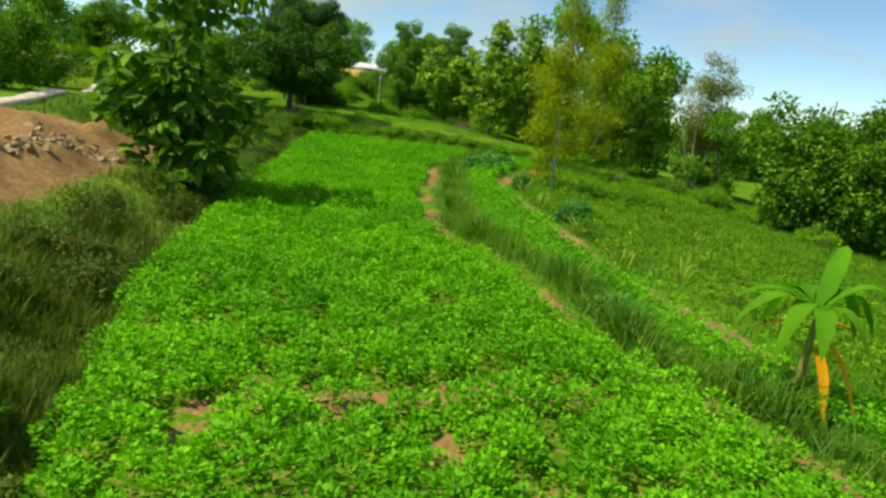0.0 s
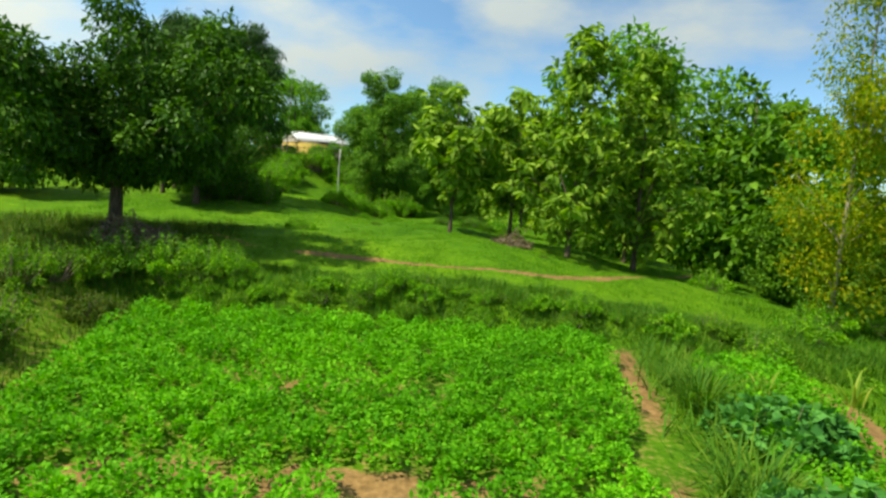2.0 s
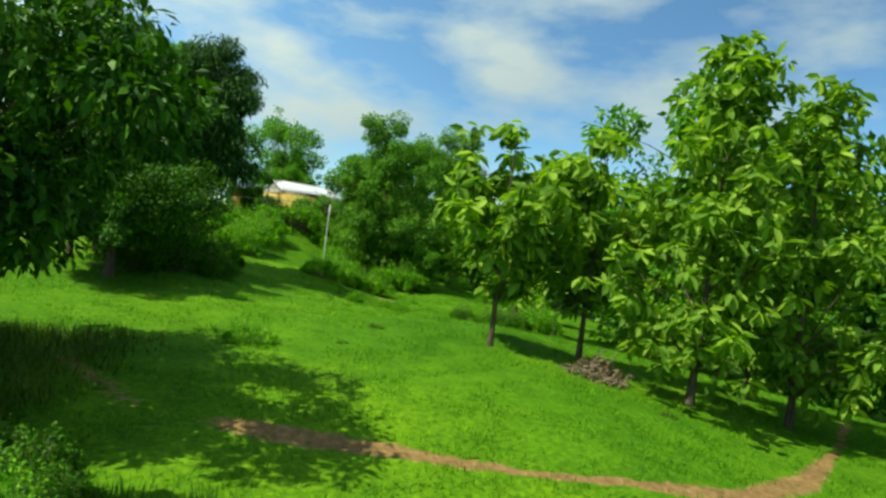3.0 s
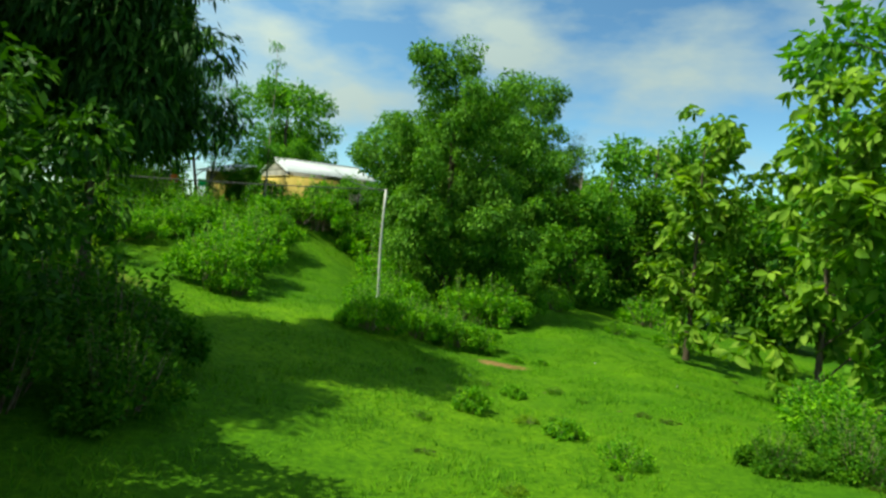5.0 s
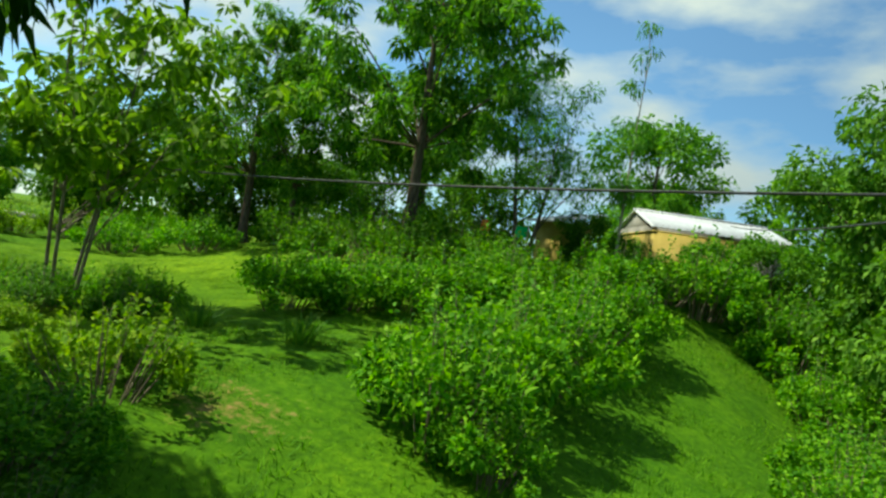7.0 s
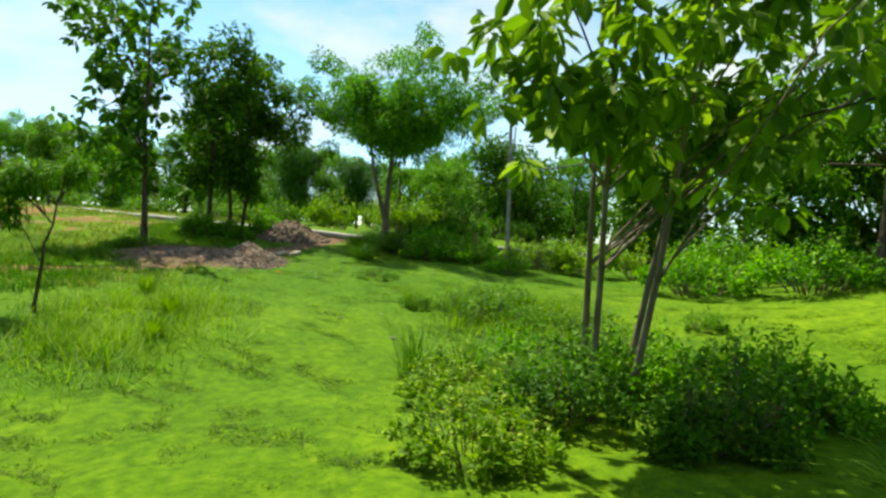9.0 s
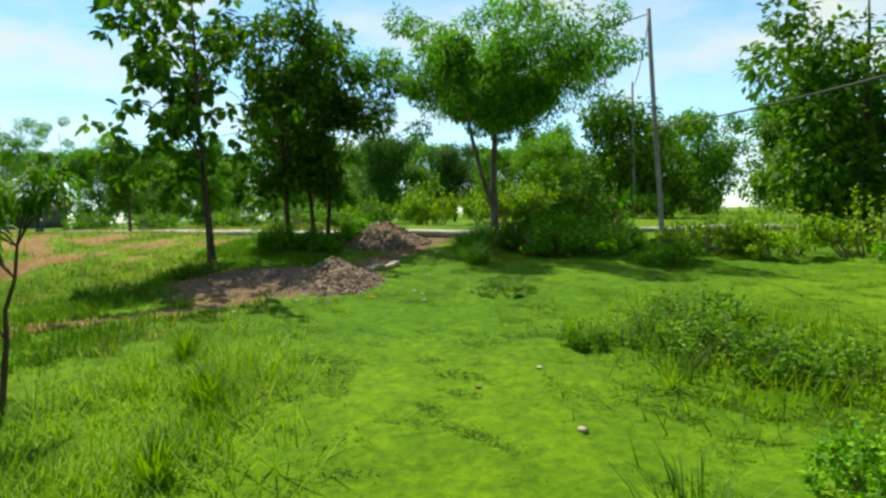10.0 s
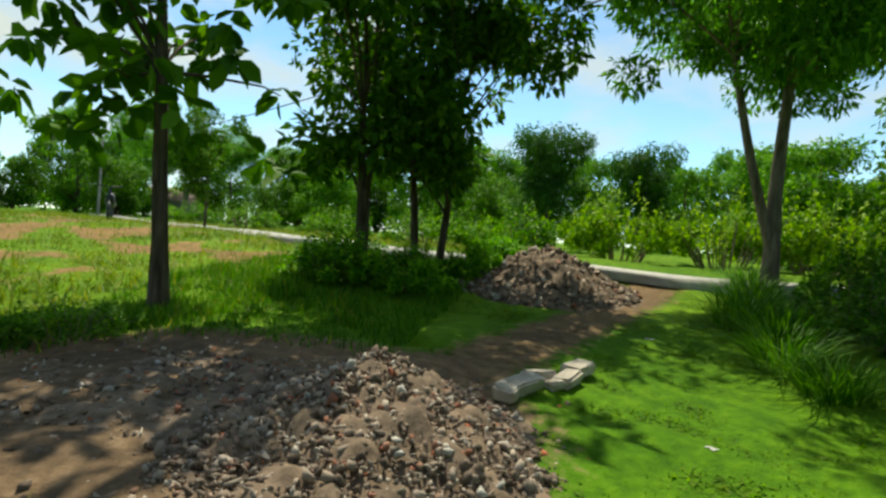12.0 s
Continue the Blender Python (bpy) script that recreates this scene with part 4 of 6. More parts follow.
for k, (x, y, s) in enumerate(((-62, 30, 1.0), (-58, 36, 0.6), (-62, 41, 0.7), (-56, 31, 0.55), (-69, 30, 0.9), (-53, 48, 0.4), (-66, 52, 0.9), (-60, 72, 0.8), (-52, 78, 0.8), (-75, 40, 1.1), (-70, 64, 0.9), (-78, 52, 1.1), (-80, 60, 1.1), (-82, 70, 1.2), (-74, 74, 1.1), (-84, 44, 1.2), (-88, 34, 1.2), (-66, 84, 1.0)), 0):
    plant_tree("tree", x, y, (far_a, far_b)[k % 2], "distant green tree beyond the road", turn=40 * k, size=s, group="distant trees")
for k, (x, y, s) in enumerate(((-56, 86, 1.0), (-70, 22, 1.0), (-64, 16, 0.9), (-92, 52, 1.3), (-80, 20, 1.1), (-58, 58, 0.6), (-50, 69, 0.6), (-45, 80, 0.8), (-55, 50, 0.55), (-57, 63, 0.6), (-61, 68, 0.7), (-56, 74, 0.7), (-64, 58, 0.75), (-52, 60, 0.42), (-68, 46, 0.9), (-48, 74, 0.6), (-72, 54, 1.0), (-66, 76, 0.9)), 18):
    plant_tree("tree", x, y, (far_a, far_b)[k % 2], "distant green tree beyond the road", turn=40 * k, size=s, group="distant trees")
for k, (x, y, s) in enumerate(((-20, 105, 1.2), (-5, 110, 1.3), (12, 108, 1.2), (28, 98, 1.2), (38, 82, 1.2), (36, 62, 1.1), (34, 45, 1.0), (36, 26, 1.0), (-38, 95, 1.1), (-33, 24, 0.9), (-32, 10, 0.9), (46, 100, 1.3), (26, 70, 1.0), (-9, 97, 1.3), (-26, 92, 1.1), (-17, 95, 1.25), (4, 100, 1.5), (20, 84, 1.3), (-31, 82, 0.9))):
    plant_tree("tree", x, y, (far_b, far_a)[k % 2], "distant dense green tree", turn=67 * k, size=s, group="distant trees")

# ---- bushes ----
bush_a = bush_meshes("bush_a", 61, 1.0, 1.3, 3900, 0.09, M["bush"], blobs=20, ragged=0.35)
bush_b = bush_meshes("bush_b", 62, 1.0, 1.0, 2200, 0.09, M["bush"], blobs=22)
bush_c = bush_meshes("bush_c", 63, 1.0, 0.9, 2000, 0.085, M["weed"], blobs=20, ragged=0.5)
bush_d = bush_meshes("bush_d", 64, 0.8, 0.8, 1400, 0.13, M["bush"], blobs=14)
bush_s = bush_meshes("bush_s", 65, 1.0, 1.3, 3400, 0.11, M["bush"], blobs=26, ragged=0.5)
# bush_k: bush_s with tree shade put into its leaf colour; also serves as dark weeds
bush_k = bush_meshes("bush_k", 59, 1.0, 1.3, 3200, 0.1, M["slope"], blobs=26, ragged=0.5)
bush_l = bush_meshes("bush_l", 69, 1.0, 1.0, 2000, 0.09, M["weed_light"], blobs=22, ragged=0.5)
bush_w = bush_meshes("bush_w", 68, 1.0, 0.7, 1500, 0.085, M["bankweed"], blobs=18, ragged=0.5)

def plant_bushes(rows, label, group):
    """Bushes at (x, y, size, meshes, height factor), each turned its own way."""
    for x, y, s, m, fl in rows:
        plant_bush(x, y, m, s, label, turn=(53 * x + 91 * y) % 360, flat=fl, group=group)


plant_bushes((
    (-19.0, 64.3, 0.6, bush_b, 1.0), (-19.7, 63.5, 0.55, bush_l, 0.75), (-18.9, 63.2, 0.5, bush_l, 0.75), (-18.2, 65.3, 0.7, bush_b, 1.0), (-18.3, 63.4, 0.45, bush_l, 0.8), (-19.3, 64.9, 0.6, bush_b, 1.1), (-20.4, 64.2, 0.5, bush_b, 1.0), (-18.35, 63.75, 0.5, bush_k, 0.9), (-17.7, 64.5, 0.5, bush_k, 0.8), (-19.35, 64.5, 0.5, bush_k, 1.0)), "leafy weed bush round the stems of a young teak", "wild bushes")
plant_bushes((
    (-12.25, 64.5, 0.95, bush_a, 1.2), (-11.6, 64.3, 0.6, bush_a, 1.0), (-12.5, 66.2, 1.15, bush_a, 1.1), (-12.6, 67.8, 1.25, bush_a, 1.05), (-12.8, 69.6, 1.25, bush_a, 1.05), (-13.2, 66.0, 0.7, bush_a, 1.0),
    (-12.6, 71.6, 1.2, bush_a, 1.0), (-17.1, 67.2, 1.0, bush_a, 0.95), (-16.6, 68.2, 1.1, bush_a, 0.9), (-16.1, 69.3, 1.1, bush_a, 0.9), (-15.6, 70.4, 1.1, bush_a, 0.9), (-15.1, 71.5, 1.1, bush_a, 0.95),
    (-11.6, 76.0, 1.5, bush_a, 1.1), (-13.2, 74.0, 1.3, bush_a, 0.95),
    (-15.3, 72.6, 1.2, bush_a, 0.8), (-22.0, 72.6, 1.3, bush_c, 1.2), (-20.4, 72.3, 1.3, bush_c, 1.1), (-18.8, 72.6, 1.4, bush_c, 1.2)), "leafy green bush in the hedge above the meadow", "wild bushes")
plant_bushes((
    (-17.4, 72.2, 1.3, bush_c, 1.1), (-16.0, 73.2, 1.4, bush_c, 1.1), (-14.4, 73.0, 1.3, bush_c, 0.95), (-18.0, 74.6, 1.5, bush_c, 1.3), (-20.6, 75.0, 1.6, bush_c, 1.3), (-12.4, 75.4, 1.4, bush_c, 0.98),
    (-22.7, 67.8, 0.35, bush_c, 1.2), (-18.4, 65.4, 0.6, bush_c, 1.1), (-11.5, 77.8, 1.2, bush_a, 1.2)), "leafy green bush in the hedge above the meadow", "wild bushes")
plant_bushes((
    (-8.15, 63.6, 0.7, bush_a, 1.35), (-8.55, 63.75, 0.5, bush_a, 1.0), (-7.7, 64.5, 0.75, bush_a, 1.2), (-7.1, 65.3, 0.8, bush_a, 1.1), (-6.5, 66.0, 0.85, bush_a, 1.1), (-5.9, 66.4, 0.8, bush_a, 1.05),
    (-5.3, 66.6, 0.7, bush_a, 1.05), (-8.45, 65.0, 0.6, bush_a, 1.1), (-8.4, 66.6, 0.75, bush_a, 1.0), (-8.5, 68.4, 0.9, bush_a, 1.0), (-8.4, 70.4, 1.0, bush_a, 1.0), (-7.9, 71.6, 1.1, bush_a, 1.0),
    (-5.0, 66.2, 0.32, bush_d, 0.8), (-4.3, 65.75, 0.3, bush_d, 0.8), (-5.3, 71.6, 1.25, bush_a, 1.1), (-4.2, 71.3, 1.15, bush_a, 1.2), (-9.4, 76.5, 1.5, bush_a, 1.1), (-8.6, 73.6, 1.2, bush_a, 1.1),
    (-9.8, 77.6, 1.3, bush_a, 1.2)), "leafy green wild bush in the row beside a white pole", "wild bushes")
plant_bushes((
    (-1.85, 57.4, 0.5, bush_k, 1.0), (0.2, 58.8, 0.8, bush_k, 0.8), (-0.6, 57.4, 0.7, bush_k, 0.8), (1.4, 60.6, 0.9, bush_s, 0.9), (2.2, 62.4, 1.0, bush_s, 0.9), (-4.7, 58.3, 0.4, bush_d, 1.0),
    (-6.06, 59.6, 0.45, bush_d, 1.2), (-3.6, 65.7, 0.3, bush_d, 0.8), (-5.0, 61.6, 0.35, bush_d, 1.0), (3.0, 72.0, 0.9, bush_b, 1.2), (1.0, 73.1, 0.5, bush_b, 1.3), (-0.6, 77.5, 1.0, bush_b, 1.0),
    (4.5, 79.0, 1.6, bush_b, 1.0), (-3.4, 72.4, 1.1, bush_a, 1.0), (-4.2, 57.0, 0.4, bush_b, 1.0)), "leafy green wild bush on the open meadow", "wild bushes")
plant_bushes((
    (-14.45, 62.35, 0.75, bush_l, 1.35), (-13.75, 61.3, 0.65, bush_a, 0.8), (-14.6, 61.0, 0.7, bush_a, 0.8), (-15.6, 60.6, 0.8, bush_b, 1.0), (-17.8, 63.0, 0.5, bush_l, 0.9),
    (-11.3, 57.7, 1.0, bush_k, 1.15), (-12.5, 58.2, 1.1, bush_k, 1.15), (-13.7, 59.2, 0.9, bush_k, 1.0), (-11.9, 55.8, 1.0, bush_k, 1.0), (-13.0, 54.4, 1.0, bush_k, 1.0), (-10.7, 56.2, 0.8, bush_k, 1.0), (-11.2, 59.2, 0.6, bush_k, 0.8), (-12.3, 60.2, 0.6, bush_k, 0.7), (-12.75, 60.9, 0.5, bush_k, 0.8)), "leafy green bush in shade below gum trees", "wild bushes")
plant_bushes((
    (-7, 46.6, 0.5, bush_b, 1.0), (-9.5, 39.07, 0.9, bush_k, 0.8), (-8.6, 39.6, 0.8, bush_k, 0.75), (-7.55, 40.3, 0.5, bush_k, 0.9), (-7.0, 39.8, 0.4, bush_k, 0.9), (-8.2, 40.6, 0.5, bush_k, 0.8), (-10.4, 37.99, 0.8, bush_c, 1.2), (-3.2, 38.44, 0.4, bush_c, 0.9), (-5.1, 38.62, 0.45, bush_c, 0.9),
    (0.4, 38.49, 0.4, bush_c, 0.9), (-8.3, 38.8, 0.5, bush_c, 1.0), (-7.6, 38.98, 0.5, bush_c, 1.0), (3.9, 39.07, 0.6, bush_c, 1.0), (-6.4, 38.62, 0.35, bush_d, 1.0), (-1.5, 38.53, 0.3, bush_d, 1.0),
    (-5, 38.89, 0.45, bush_d, 0.9), (-2.8, 38.8, 0.5, bush_d, 0.9), (-0.2, 38.89, 0.45, bush_d, 0.9), (2.6, 38.53, 0.7, bush_d, 1.0), (4.6, 38.35, 0.7, bush_b, 1.0)), "low weedy bush on the bank at the field's end", "wild bushes")
plant_bushes((
    (-9.7, 38.7, 0.7, bush_c, 1.1), (-10.6, 37.2, 0.8, bush_c, 1.2), (-9.6, 34.8, 0.8, bush_c, 1.2), (-11.2, 33.4, 0.8, bush_c, 1.0), (-9.3, 31.6, 0.7, bush_c, 1.0), (-8.6, 27.6, 0.7, bush_c, 1.0),
    (-9.6, 25.2, 0.9, bush_c, 1.0), (-8.2, 21.6, 0.8, bush_c, 1.0), (-7.2, 15.4, 0.9, bush_c, 0.8), (-6.4, 17.2, 0.7, bush_c, 0.9), (-4.4, 4.6, 0.9, bush_c, 0.8), (-6.5, 19.6, 0.6, bush_k, 0.8), (-6.8, 20.6, 0.6, bush_k, 0.9), (-6.3, 18.6, 0.5, bush_k, 0.8), (-7.2, 21.7, 0.6, bush_k, 0.9)), "ragged weedy bush on the earth bank beside the field", "wild bushes")
plant_bushes((
    (6.6, 40.0, 0.8, bush_b, 1.0), (8.6, 42.4, 0.9, bush_b, 1.0), (7.0, 46.0, 0.7, bush_b, 1.0), (9.6, 38.6, 1.0, bush_c, 1.0), (13.5, 39.6, 1.0, bush_c, 1.0), (15.8, 38.8, 1.1, bush_b, 1.0),
    (17.8, 35.4, 1.2, bush_b, 1.0), (18.6, 31.6, 1.1, bush_b, 1.0), (11.4, 43.0, 1.2, bush_b, 1.0)), "leafy green bush on the slope below the field", "wild bushes")
plant_bushes(((5.3, 8.5, 0.5, bush_k, 0.8), (5.8, 9.1, 0.45, bush_k, 0.7), (4.95, 9.3, 0.4, bush_k, 0.7)), "dark leafy weed at the foot of a banana plant", "wild bushes")
plant_bushes((
    (-31.4, 65.3, 0.7, bush_s, 0.9), (-30.6, 66.2, 0.65, bush_b, 0.9), (-29.8, 67.6, 0.9, bush_l, 1.0), (-29.3, 68.8, 1.0, bush_l, 1.1), (-28.6, 70.2, 1.1, bush_l, 1.1), (-32.9, 64.9, 0.7, bush_k, 1.05), (-27.4, 71.6, 1.2, bush_a, 1.0),
    (-32.4, 66.6, 0.75, bush_b, 1.0), (-26.0, 69.8, 1.1, bush_b, 1.0), (-24.6, 71.4, 1.2, bush_b, 1.0), (-31.6, 64.2, 0.7, bush_k, 0.65), (-34.2, 66.4, 1.1, bush_k, 1.1), (-30.5, 64.8, 0.6, bush_s, 0.9), (-30.1, 65.6, 0.7, bush_b, 0.9), (-34.9, 60.5, 0.5, bush_d, 1.2), (-32.1, 58.95, 0.6, bush_s, 0.8), (-33.0, 59.6, 0.4, bush_s, 0.9), (-28.9, 66.6, 0.6, bush_b, 0.9),
    (-31.9, 65.1, 0.7, bush_s, 0.8), (-32.0, 65.6, 0.6, bush_s, 1.0), (-30.2, 65.0, 0.5, bush_c, 0.8), (-32.2, 59.0, 0.7, bush_c, 0.7), (-31.9, 60.0, 0.45, bush_d, 1.1),
    (-33.2, 60.4, 0.5, bush_d, 1.3), (-33.9, 58.4, 0.7, bush_c, 0.8)), "leafy green bush beside the rubble tip and track", "roadside bushes")
plant_bushes((
    (-24.0, 64.5, 0.6, bush_c, 0.75), (-23.2, 64.8, 0.7, bush_c, 0.75), (-24.8, 65.2, 0.7, bush_c, 0.7), (-22.4, 65.4, 0.7, bush_c, 0.7), (-23.8, 63.6, 0.3, bush_c, 1.1), (-26.6, 63.2, 0.5, bush_c, 0.45),
    (-29.0, 58.2, 0.5, bush_c, 0.7), (-27.6, 57.2, 0.5, bush_c, 0.7)), "leafy green bush beside the rubble tip and track", "roadside bushes")
plant_bushes((
    (-34.4, 60.6, 0.6, bush_d, 1.0), (-38.4, 64.6, 1.1, bush_l, 1.5), (-38.5, 62.6, 1.1, bush_l, 1.4), (-37.9, 66.2, 1.1, bush_l, 1.5), (-38.8, 60.6, 1.1, bush_c, 1.1), (-40.2, 58.4, 1.2, bush_c, 0.9), (-40.5, 66.8, 1.2, bush_c, 1.0), (-42.4, 55.2, 1.1, bush_c, 0.9),
    (-45.6, 50.8, 1.2, bush_c, 0.9), (-48.6, 46.8, 1.2, bush_c, 0.9), (-37.6, 67.6, 1.0, bush_c, 1.0), (-38.6, 69.6, 1.2, bush_c, 1.1)), "leafy green roadside bush", "roadside bushes")


# ---- weeds on the bank and along the field ends ----
wr = np.random.default_rng(71)
for k in range(46):
    y = wr.uniform(1.5, 39)
    x = float(field_left(y)) - wr.uniform(0.35, 2.6)
    plant_bush(x, y, bush_w, wr.uniform(0.35, 0.75), "dark olive-green rank weed on the field bank", "weed", wr.uniform(0, 360), wr.uniform(0.7, 1.3), "bank weeds", "weed")
for k in range(40):
    x, y = wr.uniform(-8.6, 4.0), FIELD_END + wr.uniform(0.1, 1.4)
    plant_bush(x, y, (bush_c, bush_b)[k % 2], wr.uniform(0.18, 0.36), "small green weed on the low bank", "weed", wr.uniform(0, 360), wr.uniform(0.8, 1.4), "low weeds", "weed")
for x, y, s in ((-8.4, 39.1, 0.75), (-7.9, 39.6, 0.7), (-7.2, 39.2, 0.6), (-4.0, 38.8, 0.5), (-3.5, 39.1, 0.45), (0.6, 38.8, 0.5)):
    plant_bush(x, y, bush_b, s, "dark green weed bush on the low bank", "weed", 90 * x, 1.1, "low weeds", "weed")
for k in range(46):
    x, y = wr.uniform(-8.5, 3.0), wr.uniform(43.0, 69.0)
    if abs(x - float(np.interp(y, [43, 52, 58, 69], [-6.5, -7.8, -8.8, -8.8]))) > 1.2:
        plant_bush(x, y, (bush_l, bush_c, bush_w)[k % 3], wr.uniform(0.1, 0.24), "small weed tuft on the open meadow", "weed", wr.uniform(0, 360), wr.uniform(0.5, 1.0), "meadow weeds", "weed")
for k in range(30):
    x, y = wr.uniform(4, 13), wr.uniform(8, 36)
    if x > float(strip_right(y)) + 0.6:
        plant_bush(x, y, (bush_c, bush_b)[k % 2], wr.uniform(0.2, 0.42), "small green weed on the grassy slope", "weed", wr.uniform(0, 360), wr.uniform(0.7, 1.2), "slope weeds", "weed")


# ---- roads ----
def road_mesh(name, pts, width, mat, lift=0.035, thick=0.12):
    p = np.array(pts, float)
    d = np.concatenate([[0], np.cumsum(np.linalg.norm(np.diff(p, axis=0), axis=1))])
    k = np.linspace(0, d[-1], int(d[-1] / 0.6))
    c = np.stack([np.interp(k, d, p[:, 0]), np.interp(k, d, p[:, 1])], 1)
    for _ in range(6):
        c[1:-1] = (c[:-2] + c[1:-1] * 2 + c[2:]) / 4
    t = unit(np.gradient(c, axis=0))
    s = np.stack([-t[:, 1], t[:, 0]], 1)
    rng = np.random.default_rng(9)
    z = terrain(c[:, 0], c[:, 1]) + lift
    row = []
    for o, dz in ((-0.5, -thick), (-0.5, 0), (-0.2, 0.02), (0.2, 0.02), (0.5, 0), (0.5, -thick)):
        q = c + s * (o * width + (rng.normal(0, 0.04, len(c)) if abs(o) == 0.5 else 0))[:, None] if abs(o) == 0.5 else c + s * o * width
        row.append(np.concatenate([q, (z + dz)[:, None]], 1))
    v = np.stack(row, 1).reshape(-1, 3)
    m = len(row)
    f = [(i * m + j, i * m + j + 1, (i + 1) * m + j + 1, (i + 1) * m + j) for i in range(len(c) - 1) for j in range(m - 1)]
    return quads(name, v, np.array(f), [mat], smooth=False)


tagged(new("road", road_mesh("road", [(-33.6, 80), (-34.3, 72), (-34.7, 67), (-35.0, 62.8), (-35.6, 59.6), (-37.4, 56.4), (-40.5, 52.6), (-45, 47.4), (-51, 41.5), (-62, 32), (-80, 20)], 1.7, M["concrete"])), "pale narrow concrete road curving between trees", "road", kind="structure")
tagged(new("lane", road_mesh("lane", [(-13.6, 2), (-13.9, 10), (-15.0, 18), (-18.0, 28), (-22, 38), (-28, 50)], 0.8, M["slab"], 0.1, 0.3)), "narrow grey lane along the top of the bank", "road", kind="structure")


# ---- house ----
def box(x0, x1, y0, y1, z0, z1):
    v = np.array([(x, y, z) for z in (z0, z1) for x, y in ((x0, y0), (x1, y0), (x1, y1), (x0, y1))], float)
    f = np.array([(3, 2, 1, 0), (4, 5, 6, 7), (0, 1, 5, 4), (1, 2, 6, 5), (2, 3, 7, 6), (3, 0, 4, 7)])
    return v, f


def sheet(p00, p10, p01, p11, ribs=24, thick=0.04):
    """A corrugated sheet between four corners, with ribs that run from the first pair of corners to the second."""
    p00, p10, p01, p11 = (np.array(p, float) for p in (p00, p10, p01, p11))
    k = np.linspace(0, 1, ribs * 2 + 1)[:, None]
    up = np.array([0, 0, 1.0]) * np.where(np.arange(len(k)) % 2, 0.035, 0.0)[:, None]
    a, b = p00 + (p10 - p00) * k + up, p01 + (p11 - p01) * k + up
    n = len(k)
    low = np.array([0, 0, thick])
    f = []
    for i in range(n - 1):
        f += [(i, i + 1, n + i + 1, n + i), (2 * n + i, 3 * n + i, 3 * n + i + 1, 2 * n + i + 1)]
        f += [(i, 2 * n + i, 2 * n + i + 1, i + 1), (n + i, n + i + 1, 3 * n + i + 1, 3 * n + i)]
    f += [(0, n, 3 * n, 2 * n), (n - 1, 3 * n - 1, 4 * n - 1, 2 * n - 1)]
    return np.concatenate([a, b, a - low, b - low]), np.array(f)


house = empty("house", "low grey cement house with white metal roof and yellow annex", "house")
# origin at the near corner of the yellow annex; x runs along its shaded face, y along its sunlit face
for dims in ((0.0, 2.6, 0.0, 0.18, -0.8, 1.9), (0.0, 0.18, 0.18, 4.2, -0.8, 1.9), (2.42, 2.6, 0.18, 2.0, -0.8, 1.9)):
    part("annex_wall", quads("annex_wall", *box(*dims), [M["wall"]]), house, "yellow plastered wall")
part("annex_roof", quads("annex_roof", *box(0.18, 2.42, 0.18, 2.0, 1.7, 1.82), [M["wall_grey"]]), house, "flat cement roof behind a parapet")
part("parapet_cap", quads("parapet_cap", *joined([box(-0.04, 2.64, -0.04, 0.2, 1.9, 1.95), box(-0.04, 0.2, 0.2, 4.24, 1.9, 1.95)]), [M["wall"]]), house)
part("front_wall", quads("front_wall", *joined([box(0.6, 3.1, 2.0, 2.18, -0.8, 2.3), box(4.1, 5.2, 2.0, 2.18, -0.8, 2.3), box(3.1, 4.1, 2.0, 2.18, -0.8, 0.9), box(3.1, 4.1, 2.0, 2.18, 1.9, 2.3)]), [M["wall_grey"]]), house, "bare grey cement wall")
window = part("window", quads("house_window_frame", *joined([box(3.1, 3.16, 2.05, 2.13, 0.9, 1.9), box(4.04, 4.1, 2.05, 2.13, 0.9, 1.9), box(3.16, 4.04, 2.05, 2.13, 0.9, 0.96), box(3.16, 4.04, 2.05, 2.13, 1.84, 1.9)]), [M["dead"]]), house, "dark wooden window frame")
for x0 in (3.16, 3.61):
    part("shutter", quads("house_shutter", *box(x0, x0 + 0.43, 2.07, 2.1, 0.96, 1.84), [M["dark"]]), window, "dark closed shutter")
for x0 in (0.6, 5.02):
    part("side_wall", quads("side_wall", *box(x0, x0 + 0.18, 2.18, 6.3, -0.8, 2.3), [M["wall_grey"]]), house)
part("back_wall", quads("back_wall", *box(0.78, 5.02, 6.12, 6.3, -0.8, 2.3), [M["wall_grey"]]), house)
part("roof", quads("house_roof", *joined([sheet((0.5, 1.8, 2.22), (5.5, 1.8, 2.22), (0.5, 4.15, 2.95), (5.5, 4.15, 2.95)), sheet((0.5, 6.5, 2.22), (5.5, 6.5, 2.22), (0.5, 4.15, 2.95), (5.5, 4.15, 2.95))]), [M["roof"]]), house, "white painted corrugated roof")
part("ridge_cap", quads("ridge_cap", *box(0.5, 5.5, 4.05, 4.25, 2.93, 3.01), [M["roof"]]), house)
for x0 in (0.62, 5.02):
    gv = np.array([(x, y, z) for x in (x0, x0 + 0.14) for y, z in ((2.2, 2.28), (6.1, 2.28), (4.35, 2.83), (3.95, 2.83))])
    part("gable", quads("gable", gv, np.array([(0, 1, 2, 3), (7, 6, 5, 4), (0, 4, 5, 1), (1, 5, 6, 2), (2, 6, 7, 3), (3, 7, 4, 0)]), [M["wall_grey"]]), house, "bare grey cement gable")
house.matrix_basis = pose(-13.5, 79.0, 3.6, 0, 0, 30)

